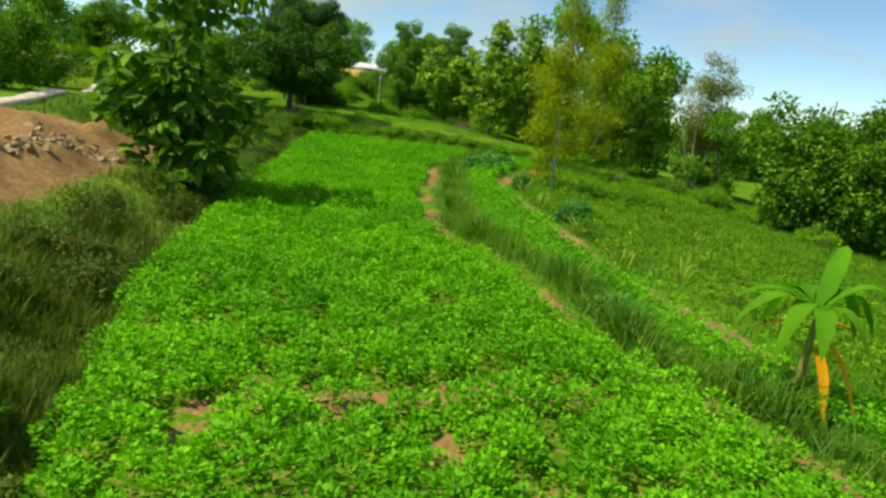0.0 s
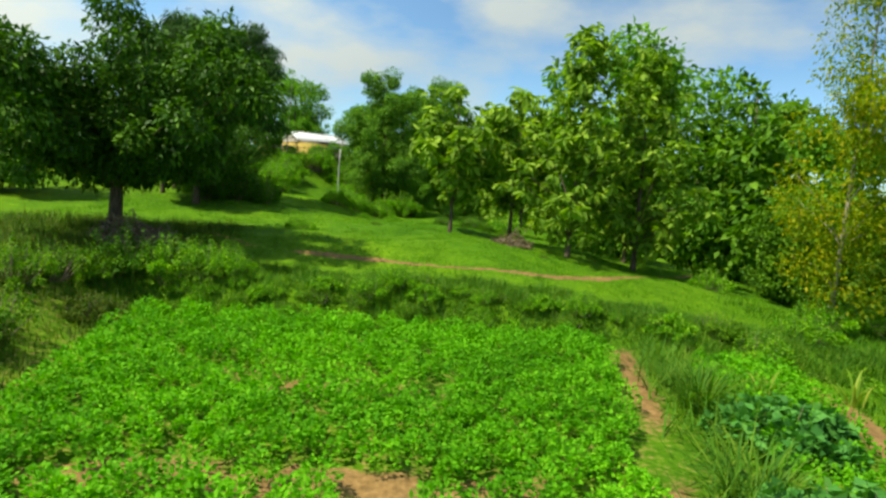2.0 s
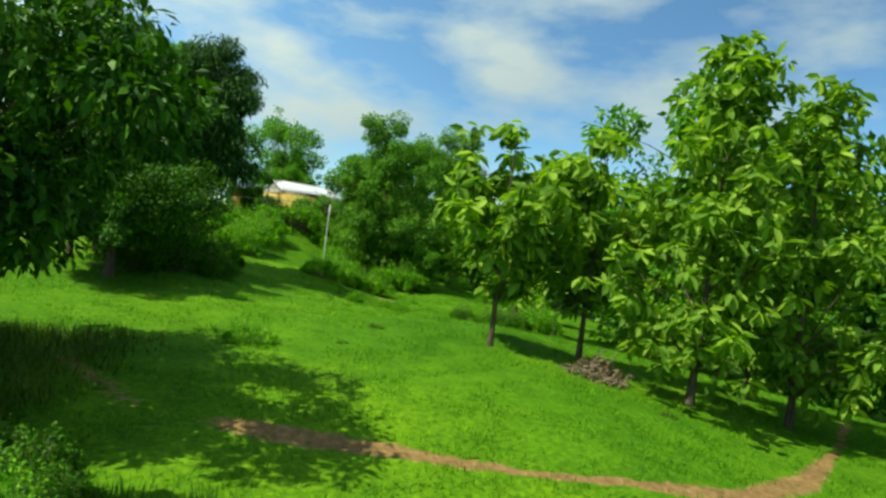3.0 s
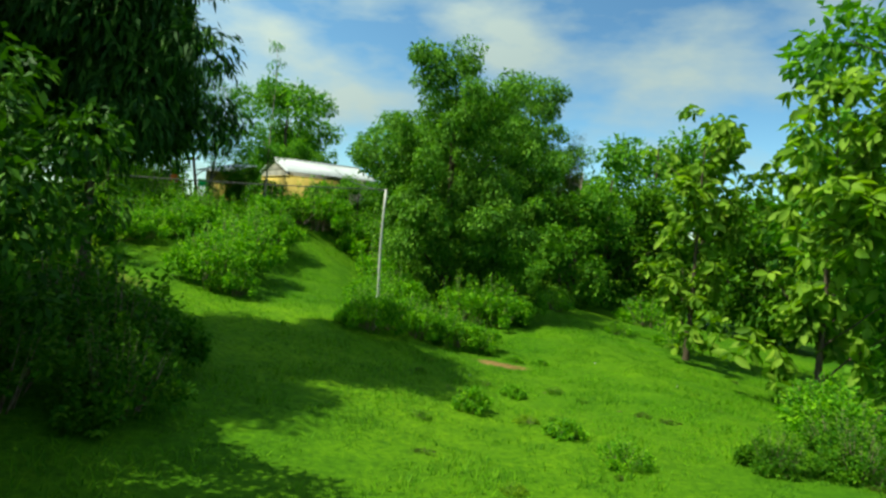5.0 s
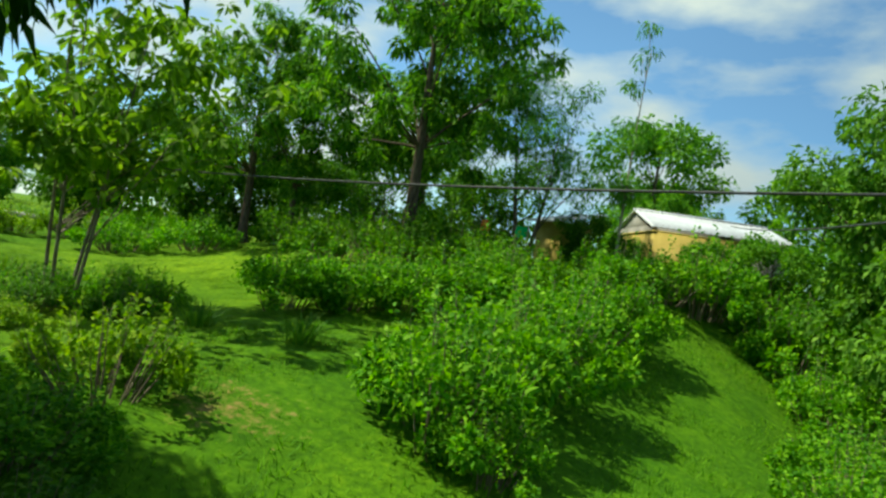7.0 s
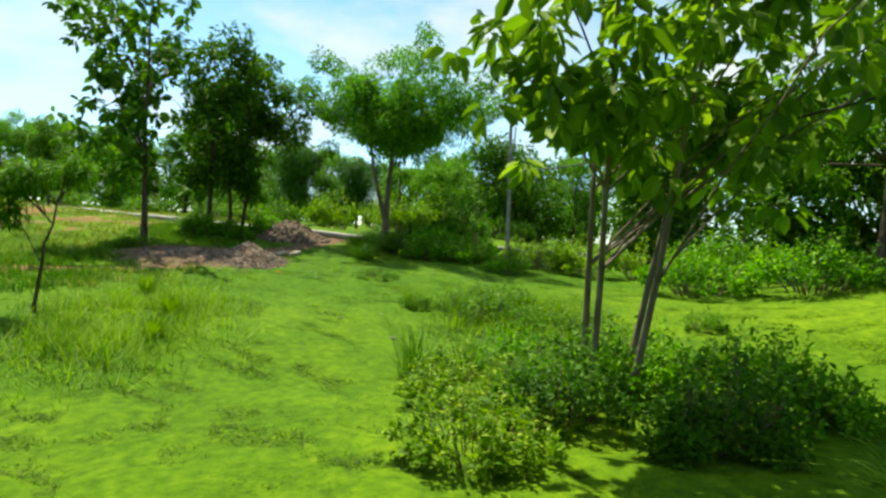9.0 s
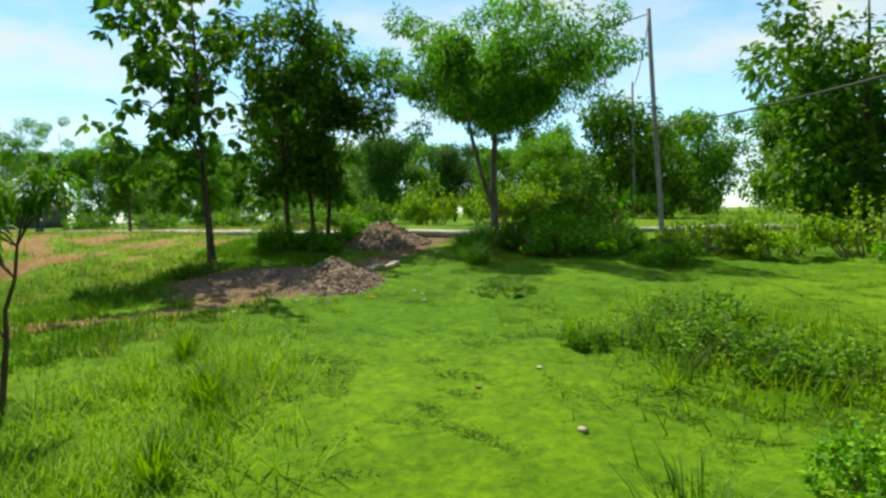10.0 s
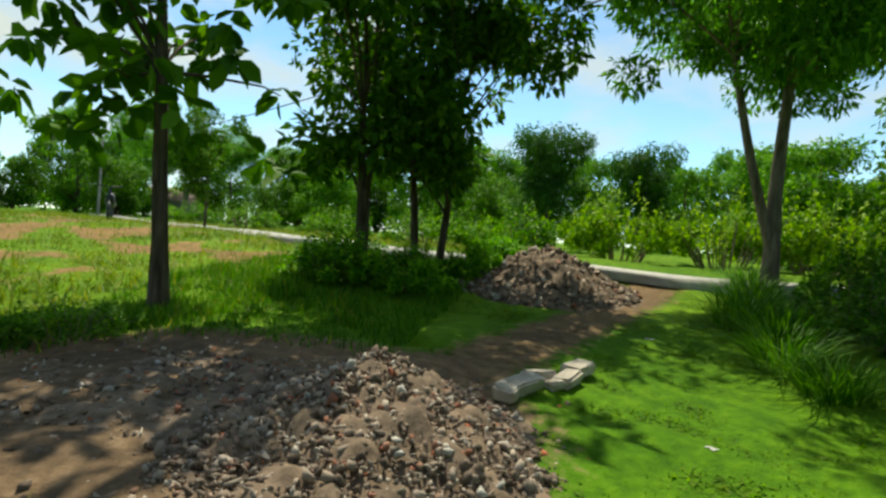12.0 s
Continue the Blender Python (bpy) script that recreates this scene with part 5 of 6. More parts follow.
shed = empty("shed", "small yellow-walled shed with a white metal roof beside a house", "shed")
for dims in ((-0.7, 0.7, -0.6, -0.48, -0.8, 1.75), (-0.7, 0.7, 0.48, 0.6, -0.8, 1.75), (-0.7, -0.58, -0.48, 0.48, -0.8, 1.75), (0.58, 0.7, -0.48, 0.48, -0.8, 1.75)):
    part("wall", quads("shed_wall", *box(*dims), [M["wall"]]), shed, "yellow plastered wall")
part("roof", quads("shed_roof", *sheet((-1.0, -0.9, 1.72), (1.0, -0.9, 1.72), (-1.0, 0.9, 2.15), (1.0, 0.9, 2.15), 10), [M["roof"]]), shed, "white corrugated sheet")
shed.matrix_basis = pose(-16.3, 78.8, 3.7, 0, 0, -35)

M["rust"] = stone_material("rusty_metal", (0.09, 0.055, 0.04), (0.2, 0.13, 0.095), 3, 0.7, 0.2)
hut = empty("hut", "small far hut with a rusty brown roof", "hut")
part("wall", quads("hut_wall", *joined([box(-2.5, 2.5, -2, -1.85, -0.3, 1.7), box(-2.5, 2.5, 1.85, 2, -0.3, 1.7), box(-2.5, -2.35, -1.85, 1.85, -0.3, 1.7), box(2.35, 2.5, -1.85, 1.85, -0.3, 1.7)]), [M["wall_grey"]]), hut)
part("roof", quads("hut_roof", *joined([sheet((-2.9, -2.4, 1.65), (-2.9, 2.4, 1.65), (0, -2.4, 2.5), (0, 2.4, 2.5), 10), sheet((2.9, -2.4, 1.65), (2.9, 2.4, 1.65), (0, -2.4, 2.5), (0, 2.4, 2.5), 10)]), [M["rust"]]), hut, "rusty brown metal roof")
hut.matrix_basis = pose(-72.0, 31.0, ground_z(-72.0, 31.0), 0, 0, 35)


# ---- poles and cables ----
def pole(name, x, y, top, r, mat, label, lean=(0, 0), cross=False):
    t = empty(name, label, "pole")
    z = ground_z(x, y)
    k = np.linspace(0, 1, 7)
    path = np.stack([lean[0] * k + 0.015 * np.sin(k * 7), lean[1] * k, -0.3 + (top - z + 0.3) * k], 1)
    part("shaft", quads(name + "_shaft", *tube(path, r * (1 - 0.25 * k), 10), [mat], smooth=True), t)
    if cross:
        arm = part("crossarm", quads(name + "_arm", *joined([box(lean[0] - 0.03, lean[0] + 0.03, lean[1] - 0.3, lean[1] + 0.3, top - z - 0.3, top - z - 0.22)]), [M["pole_grey"]]), t)
        for s in (-0.25, 0.25):
            part("insulator", quads(name + "_insulator", *tube([(lean[0], lean[1] + s, top - z - 0.22), (lean[0], lean[1] + s, top - z - 0.16), (lean[0], lean[1] + s, top - z - 0.1)], [0.02, 0.035, 0.015], 8), [M["concrete"]], smooth=True), arm)
    t.matrix_basis = pose(x, y, z)
    return t


pole("white_pole", -8.1, 64.1, 4.76, 0.036, M["pole"], "thin white pole standing in a bush and carrying a cable")
pole("utility_pole", -29.9, 66.9, 7.65, 0.055, M["pole_grey"], "grey leaning utility pole with cables", (-0.35, -0.15))
pole("utility_pole", -39.8, 69.9, 8.2, 0.05, M["pole_grey"], "thin dark utility pole beyond the road", (-0.25, 0.05))
pole("utility_pole", -46.0, 44.6, 6.2, 0.05, M["pole_grey"], "far thin utility pole beside the road")


def cable(name, a, b, sag, r, label):
    k = np.linspace(0, 1, 26)[:, None]
    p = np.array(a) + (np.array(b) - np.array(a)) * k
    p[:, 2] -= sag * 4 * (k[:, 0] * (1 - k[:, 0]))
    return tagged(new(name, quads(name, *tube(p, np.full(26, r), 5), [M["wire"]], smooth=True)), label, "cable")


cable("cable", (-8.1, 64.1, 4.76), (-30.1, 66.82, 5.3), 0.42, 0.013, "black service cable sagging between two poles")
cable("cable", (-8.1, 64.1, 4.72), (-11.6, 81.2, 6.1), 0.15, 0.014, "black service cable running to the house")
cable("cable", (-30.23, 66.76, 7.5), (-39.95, 69.95, 8.05), 0.25, 0.012, "thin cable between utility poles")
cable("cable", (-30.23, 66.76, 7.55), (-46.0, 44.6, 6.1), 0.6, 0.012, "thin cable along the road")


# ---- heaps of rubble ----
def chunk(seed, flat=0.7):
    """An angular shard: the hull of a few scattered points."""
    rng = np.random.default_rng(seed)
    bm = bmesh.new()
    k = rng.uniform(0.75, 1.4)
    for p in unit(rng.normal(size=(9, 3))) * rng.uniform(0.7, 1.0, (9, 1)):
        bm.verts.new((p[0] * k, p[1] / k, p[2] * flat))
    hull = bmesh.ops.convex_hull(bm, input=bm.verts)
    bmesh.ops.delete(bm, geom=list(set(e for e in hull["geom_interior"] if isinstance(e, bmesh.types.BMVert))), context="VERTS")
    me = bpy.data.meshes.new("chunk")
    bm.to_mesh(me)
    bm.free()
    return me


def chunk_set(mat, n=5, seed=70, flat=0.7):
    out = []
    for k in range(n):
        me = chunk(seed + k, flat)
        me.materials.append(mat)
        out.append(me)
    return out


def rubble_material(name, loose):
    """Mixed debris: mostly brown, some grey, pale and brick-red pieces."""
    m, nt, b = base_material(name, 0.92, 0.15)
    pick = nt.nodes.new("ShaderNodeNewGeometry").outputs["Random Per Island"] if loose else nt.nodes.new("ShaderNodeObjectInfo").outputs["Random"]
    c = ramp_node(nt, pick, [(0.0, (0.1, 0.075, 0.058)), (0.35, (0.2, 0.155, 0.12)), (0.62, (0.31, 0.25, 0.2)), (0.78, (0.4, 0.34, 0.28)), (0.83, (0.33, 0.13, 0.08)), (0.87, (0.2, 0.16, 0.12)), (0.94, (0.36, 0.33, 0.29)), (1.0, (0.5, 0.48, 0.44))])
    c = mix_node(nt, 1.0, c, ramp_node(nt, noise_node(nt, 9, 5, 0.65), [(0.3, (0.6, 0.58, 0.55)), (0.7, (1.25, 1.2, 1.15))]), "MULTIPLY")
    nt.links.new(c, b.inputs["Base Color"])
    return m


M["debris"], M["debris_loose"] = rubble_material("debris", False), rubble_material("debris_loose", True)
CH_RUBBLE, CH_SLAB, CH_ROCK, CH_BRICK = chunk_set(M["debris"]), chunk_set(M["debris"], 3, 80, 0.4), chunk_set(M["rock"], 5, 90), chunk_set(M["brick"], 2, 96)
M["earth"] = stone_material("dark_tipped_earth", (0.08, 0.056, 0.038), (0.26, 0.185, 0.125), 11)


def mound_height(u, v, lobes):
    return sum(h * np.exp(-(((u - a) / ra) ** 2 + ((v - b) / rb) ** 2) ** 0.8) for a, b, ra, rb, h in lobes)


def rubble_heap(name, x, y, size, lobes, count, seed, label):
    rng = np.random.default_rng(seed)
    t = empty(name, label, "rubble heap")
    g = np.linspace(-size, size, 150)
    U, V = np.meshgrid(g, g)
    W = mound_height(U, V, lobes)
    lump = rng.normal(0, 1, W.shape)
    for _ in range(2):
        lump = (lump + np.roll(lump, 1, 0) + np.roll(lump, 1, 1) + np.roll(np.roll(lump, 1, 0), 1, 1)) / 2.4
    W = W + (0.017 * lump + rng.normal(0, 0.009, W.shape)) * np.clip(W * 8, 0, 1) - 0.05
    Z = W + terrain(U + x, V + y) - ground_z(x, y)
    n = len(g)
    ii = np.arange(n * n).reshape(n, n)
    f = np.stack([ii[:-1, :-1], ii[:-1, 1:], ii[1:, 1:], ii[1:, :-1]], -1).reshape(-1, 4)
    part("mound", quads(name + "_mound", np.stack([U, V, Z], -1).reshape(-1, 3), f, [M["earth"]]), t, "dark tipped earth")
    made = 0
    while made < count:
        u, v = rng.uniform(-size, size, 2)
        h = float(mound_height(u, v, lobes))
        if h < 0.045 or rng.random() > 0.12 + h * 3.2:
            continue
        kind = rng.random()
        meshes = CH_BRICK if kind < 0.06 else CH_SLAB if kind < 0.2 else CH_RUBBLE
        ob = part("rubble_piece", meshes[int(rng.integers(len(meshes)))], t)
        s = rng.uniform(0.009, 0.024) * (1.5 if rng.random() < 0.1 else 1)
        z = h - 0.05 + ground_z(u + x, v + y) - ground_z(x, y) + s * 0.35
        ob.matrix_basis = pose(u, v, z, *rng.uniform(-50, 50, 2), rng.uniform(0, 360)) @ Matrix.Scale(s, 4)
        made += 1
    t.matrix_basis = pose(x, y, ground_z(x, y))
    return t


def loose_bits(name, seed, n, x, y, rx, ry, s0, s1, mat, label, lift=None):
    """Many small stones in one mesh."""
    rng = np.random.default_rng(seed)
    base = np.array([v.co[:] for v in chunk(seed).vertices])
    tri = np.array([p.vertices[:] for p in chunk(seed).polygons])
    a, q = rng.uniform(0, 2 * np.pi, n), np.sqrt(rng.random(n))
    px, py = x + np.cos(a) * q * rx, y + np.sin(a) * q * ry
    s = s0 + (2.0 * s1 - s0) * rng.random(n) ** 3.5
    pz = terrain(px, py) + s * 0.2 + (lift(px - x, py - y) if lift else 0)
    axes = rng.normal(size=(n, 3, 3)) * [1, 1, 0.6]
    ex = unit(axes[:, 0])
    ey = unit(np.cross(axes[:, 1], ex))
    ez = np.cross(ex, ey)
    size = s[:, None, None] * rng.uniform(0.35, 2.2, (n, 1, 3))
    p = base[None] * size
    v = p[..., :1] * ex[:, None] + p[..., 1:2] * ey[:, None] + p[..., 2:] * ez[:, None] + np.stack([px, py, pz], -1)[:, None]
    f = tri[None] + (np.arange(n) * len(base))[:, None, None]
    return tagged(new(name, quads(name, v.reshape(-1, 3), f.reshape(-1, 3), [mat])), label, "stones", kind="stuff")


HEAP1 = ((-0.2, -0.12, 0.4, 0.36, 0.27), (0.45, 0.05, 0.6, 0.4, 0.15), (0.25, -0.5, 0.3, 0.25, 0.06), (0.2, 0.4, 0.4, 0.22, 0.06), (-0.2, -1.2, 1.3, 1.6, 0.06))
HEAP2 = ((0.0, 0.05, 0.75, 0.6, 0.44), (0.0, -0.4, 0.65, 0.42, 0.16), (0.1, 0.5, 0.65, 0.42, 0.12))
rubble_heap("rubble_heap", -27.95, 60.75, 2.9, HEAP1, 290, 101, "low heap of broken brick, stone and dark earth")
rubble_heap("rubble_heap", -33.2, 61.3, 2.4, HEAP2, 200, 102, "brown heap of tipped rubble beside the road")


def on_heap(u, v):
    return mound_height(u, v - 0.85, HEAP1) - 0.045


loose_bits("rubble_bits", 103, 800, -27.95, 59.9, 1.5, 2.2, 0.004, 0.011, M["slab"], "small pale rubble strewn over dark earth", on_heap)
loose_bits("rubble_crumbs", 104, 4500, -27.95, 59.9, 1.6, 2.3, 0.004, 0.012, M["debris_loose"], "small brown rubble strewn over dark earth", on_heap)
loose_bits("brick_crumbs", 108, 260, -27.95, 59.9, 1.5, 2.2, 0.004, 0.012, M["brick"], "small red brick crumbs on dark earth", on_heap)
loose_bits("heap_stones", 109, 5200, -27.7, 60.68, 1.0, 0.75, 0.004, 0.014, M["debris_loose"], "broken brown stones covering a rubble heap", lambda u, v: mound_height(u + 0.25, v - 0.07, HEAP1) - 0.042)
loose_bits("heap_chips", 110, 420, -27.7, 60.68, 0.9, 0.68, 0.003, 0.009, M["slab"], "pale stone chips covering a rubble heap", lambda u, v: mound_height(u + 0.25, v - 0.07, HEAP1) - 0.042)
loose_bits("heap_bits", 105, 2600, -33.2, 61.3, 1.3, 1.15, 0.008, 0.026, M["debris_loose"], "small brown rubble on a roadside heap", lambda u, v: mound_height(u, v, HEAP2) - 0.04)


def stone_slab(x, y, sx, sy, sz, turn, label):
    bm = bmesh.new()
    bmesh.ops.create_cube(bm, size=1.0)
    bmesh.ops.scale(bm, vec=(sx, sy, sz), verts=bm.verts)
    bmesh.ops.bevel(bm, geom=bm.edges[:], offset=0.012, segments=2, affect="EDGES")
    r = rnd.Random(int(abs(x * 100)))
    for v in bm.verts:
        v.co += Vector((r.uniform(-1, 1), r.uniform(-1, 1), r.uniform(-0.6, 0.6))) * 0.008
    me = bpy.data.meshes.new("slab")
    bm.to_mesh(me)
    bm.free()
    me.materials.append(M["slab"])
    ob = tagged(new("stone_slab", me), label, "slab", "slabs edging the track")
    ob.matrix_basis = pose(x, y, ground_z(x, y) + sz * 0.45 + 0.015, r.uniform(-12, 12), r.uniform(-12, 12), turn)
    return ob


for x, y, sx, sy, sz, turn in ((-28.66, 61.2, 0.15, 0.12, 0.08, 170), (-28.82, 61.26, 0.27, 0.13, 0.08, 132), (-29.08, 61.36, 0.22, 0.13, 0.07, 150), (-29.1, 61.53, 0.22, 0.12, 0.07, 158), (-29.36, 61.6, 0.22, 0.14, 0.07, 150), (-28.98, 61.46, 0.1, 0.08, 0.05, 120)):
    stone_slab(x, y, sx, sy, sz, turn, "pale broken stone slab at the track edge")

# heap of pale boulders on the cut bank
rocks = empty("boulder_heap", "heap of pale boulders on bare orange earth", "boulders")
rr = np.random.default_rng(107)
for k in range(240):
    u = rr.random()
    x, y = -8.2 - 0.7 * abs(rr.normal()) - 1.0 * (1 - u), 15.6 - 7.0 * (1 - u) + 0.6 * rr.normal()
    ob = part("boulder", CH_ROCK[k % 5], rocks)
    s = rr.uniform(0.04, 0.15)
    lift = float(earth_heap(x, y))
    ob.matrix_basis = pose(x, y, ground_z(x, y) + lift + s * 0.3, *rr.uniform(-40, 40, 2), rr.uniform(0, 360)) @ Matrix.Scale(s, 4)


# ---- brush piles, stump ----
def brush_pile(x, y, r, h, seed, label, sticks=90, name="brush_pile"):
    rng = np.random.default_rng(seed)
    wood = []
    for _ in range(sticks):
        a, q = rng.uniform(0, 6.28), math.sqrt(rng.random()) * r
        c = np.array([math.cos(a) * q, math.sin(a) * q, h * (1 - (q / r) ** 2) * rng.uniform(0.1, 0.9)])
        d = unit(rng.normal(size=3) * [1, 1, 0.45]) * rng.uniform(0.25, 0.6) * r
        k = np.linspace(-1, 1, 4)[:, None]
        p = c + d * k + rng.normal(0, 0.04 * r, (4, 3))
        p[:, 2] = np.maximum(p[:, 2], 0.01)
        wood.append(tube(p, np.array([1, 0.9, 0.7, 0.4]) * rng.uniform(0.008, 0.022), 4))
    a, q = rng.uniform(0, 6.28, 500), np.sqrt(rng.random(500)) * r
    lp = np.stack([np.cos(a) * q, np.sin(a) * q, h * (1 - (q / r) ** 2) * rng.random(500)], 1)
    t = empty(name, label, "brush pile")
    part("branch_tangle", quads("brush_branches", *joined(wood), [M["dead"]]), t)
    L = rng.uniform(0.06, 0.13, 500)
    part("leaf_litter", quads("brush_leaves", *leaf_quads(lp, rng.normal(size=(500, 3)), L, L * 0.5, rng), [M["dryleaf"]]), t)["kind"] = "stuff"
    t.matrix_basis = pose(x, y, ground_z(x, y))
    return t


M["dryleaf"] = leaf_material("dry_leaf", (0.08, 0.055, 0.03), (0.2, 0.14, 0.08), (0.34, 0.26, 0.16), 0.2)
brush_pile(-10.2, 41.3, 0.95, 0.9, 111, "pile of grey dead branches under a round tree", 140)
brush_pile(-10.9, 41.9, 0.7, 0.7, 112, "pile of grey dead branches on the bank", 90)
brush_pile(0.4, 48.1, 0.75, 0.5, 113, "brown pile of cut branches beneath teak trees")
brush_pile(-30.9, 65.0, 0.7, 0.45, 114, "brown pile of cut branches among weeds")


# ---- banana plants ----
def banana_leaf(rng, base, turn, length, width, rise, droop, mat):
    k = np.linspace(0, 1, 9)
    c, s = math.cos(turn), math.sin(turn)
    out = length * (0.75 * k)
    up = rise * length * (k - droop * k * k)
    mid = base + np.stack([c * out, s * out, up], 1)
    side = np.array([-s, c, 0.0])
    w = width * np.sin(np.pi * np.clip(k * 0.92 + 0.08, 0, 1)) ** 0.6 * np.where(k < 0.14, 0.12, 1)
    jag = 1 + rng.normal(0, 0.08, 9)
    lft = mid + side * (w * jag * 0.5)[:, None] + np.array([0, 0, 1.0]) * (w * 0.18)[:, None]
    rgt = mid - side * (w * jag * 0.5)[:, None] + np.array([0, 0, 1.0]) * (w * 0.18)[:, None]
    v = np.stack([lft, mid, rgt], 1).reshape(-1, 3)
    f = []
    for i in range(8):
        for j in range(2):
            f.append((i * 3 + j, i * 3 + j + 1, (i + 1) * 3 + j + 1, (i + 1) * 3 + j))
    return quads("banana_leaf", v, np.array(f), [mat], smooth=True)


def banana_plant(x, y, h, seed, leaves, dead, label):
    rng = np.random.default_rng(seed)
    t = empty("banana_plant", label, "banana plant")
    k = np.linspace(0, 1, 6)
    part("stem", quads("banana_stem", *tube(np.stack([0.04 * k, 0 * k, -0.1 + h * 0.5 * k], 1), 0.085 * (1 - 0.55 * k), 10), [M["banana_stem"]], smooth=True), t)
    top = np.array([0.04, 0, h * 0.5 - 0.05])
    for i in range(leaves):
        part("leaf", banana_leaf(rng, top, 2 * math.pi * i / leaves + rng.uniform(-0.3, 0.3), h * rng.uniform(0.38, 0.6), h * 0.095, rng.uniform(0.7, 1.5), rng.uniform(0.7, 1.5), M["banana"]), t)
    part("leaf", banana_leaf(rng, top, 0.8, h * 0.34, h * 0.1, 1.5, 0.3, M["banana"]), t)
    for i in range(dead):
        part("dead_leaf", banana_leaf(rng, top - np.array([0, 0, 0.1 + 0.12 * i]), (-0.2, 2.6, -0.9, -1.6)[i % 4], h * (0.42, 0.36, 0.4, 0.4)[i % 4], h * 0.055, 0.3, (2.2, 1.6, 4.2, 4.0)[i % 4], M["banana_dead"]), t, "withered orange leaf")
    t.matrix_basis = pose(x, y, ground_z(x, y))
    return t


M["banana_stem"] = stone_material("banana_stem", (0.12, 0.13, 0.03), (0.3, 0.28, 0.07), 5, 0.6, 0.1)
banana_plant(5.35, 8.7, 2.75, 121, 11, 4, "banana plant with orange withered leaves beside the field")
banana_plant(-30.6, 66.2, 1.7, 122, 3, 0, "small banana plant beside a utility pole")


# ---- clumps of coarse grass and maize ----
def clump(name, x, y, r, h, n, mat, seed, label, w=0.03, category="grass clump"):
    rng = np.random.default_rng(seed)
    a, q = rng.uniform(0, 6.28, n), np.sqrt(rng.random(n)) * r * 0.4
    base = np.stack([np.cos(a) * q, np.sin(a) * q, 0 * a], 1)
    base[:, 2] = terrain(base[:, 0] + x, base[:, 1] + y) - ground_z(x, y) - 0.02
    hh = h * rng.uniform(0.5, 1.1, n)
    d = np.stack([np.cos(a), np.sin(a), 0 * a], 1) + rng.normal(0, 0.5, (n, 3)) * [1, 1, 0]
    side = unit(np.cross(d, [0, 0, 1.0]))
    v, m = [], 5
    reach = r * rng.uniform(0.3, 1.0, n)
    for k in np.linspace(0, 1, m):
        c = base + d * (reach * k ** 1.6)[:, None] + np.array([0, 0, 1.0]) * (hh * (1.25 * k - 0.45 * k ** 3))[:, None]
        ww = w * (1 - 0.9 * k * k)
        v += [c - side * ww * 0.5, c + side * ww * 0.5]
    v = np.stack(v, 1)
    f = np.array([(2 * i, 2 * i + 1, 2 * i + 3, 2 * i + 2) for i in range(m - 1)])
    f = (f[None] + (np.arange(n) * 2 * m)[:, None, None]).reshape(-1, 4)
    ob = tagged(new(name, quads(name, v.reshape(-1, 3), f, [mat])), label, category, "coarse clumps")
    ob.matrix_basis = pose(x, y, ground_z(x, y))
    return ob


for k, y in enumerate((12.2, 9.9, 15.5, 19.0, 22.5, 25.5, 28.6, 31.5, 34.6)):
    x = float(field_right(y)) + 1.1
    clump("grass_clump", x, y, 0.75, 0.85, 130, M["tallgrass"], 130 + k, "tall arching grass clump between field and strip")
for k, (x, y) in enumerate(((0.0, 20.6), (0.6, 17.4), (0.2, 27.0), (3.0, 26.0), (3.3, 23.0), (4.0, 19.0), (5.0, 30.0), (3.2, 29.2), (2.9, 35.2), (6.2, 16.0), (7.6, 18.5), (8.8, 22.0), (9.6, 27.5), (4.4, 15.2), (5.4, 36.4), (7.0, 12.4))):
    clump("maize_plant", x, y, 0.45, 0.75, 16, M["maize"], 150 + k, "young yellow-green maize plant in the grass", 0.055, "maize plant")
for k, (x, y, r, h, n, m) in enumerate(((-21.3, 60.4, 0.22, 0.36, 90, "lawn"), (-22.6, 60.3, 0.25, 0.4, 90, "lawn"), (-23.9, 59.7, 0.25, 0.4, 90, "lawn"), (-20.1, 63.0, 0.35, 0.6, 90, "tallgrass"), (-19.6, 63.4, 0.35, 0.55, 90, "tallgrass"), (-22.6, 64.0, 0.3, 0.4, 40, "lawn"), (-23.9, 63.5, 0.2, 0.4, 30, "lawn"), (-30.9, 63.3, 0.6, 0.5, 300, "slope"), (-30.2, 63.1, 0.55, 0.42, 260, "slope"), (-31.5, 63.1, 0.6, 0.5, 300, "slope"), (-32.4, 63.5, 0.6, 0.5, 260, "slope"), (-33.2, 63.7, 0.6, 0.5, 260, "slope"), (-34.3, 64.0, 0.6, 0.5, 240, "slope"), (-29.6, 63.2, 0.5, 0.36, 220, "slope"), (-19.2, 64.6, 0.6, 0.6, 160, "tallgrass"), (-14.9, 65.3, 0.5, 0.5, 110, "tallgrass"), (-16.4, 64.9, 0.5, 0.5, 110, "tallgrass"))):
    clump("grass_clump", x, y, r, h, n, M[m], 180 + k, "tuft of tall uncut grass on the turf", 0.012)
blue_bush = bush_meshes("blue_bush", 66, 0.6, 1.0, 1300, 0.11, M["blue_leaf"], blobs=14)
vine = bush_meshes("vine", 67, 1.0, 0.6, 1500, 0.16, M["blue_leaf"], 0.8, blobs=18)
plant_bush(4.2, 20.8, blue_bush, 1.0, "single blue-green shrub at the edge of the strip", "shrub", group="shrubs", category="shrub")
plant_bush(2.9, 26.9, blue_bush, 0.8, "blue-green shrub beside the soil path", "shrub", 70, group="shrubs", category="shrub")
plant_bush(1.3, 30.4, vine, 1.15, "low spreading blue-green vine patch beside the field", "vine_patch", group="vine patches", category="vine patch")
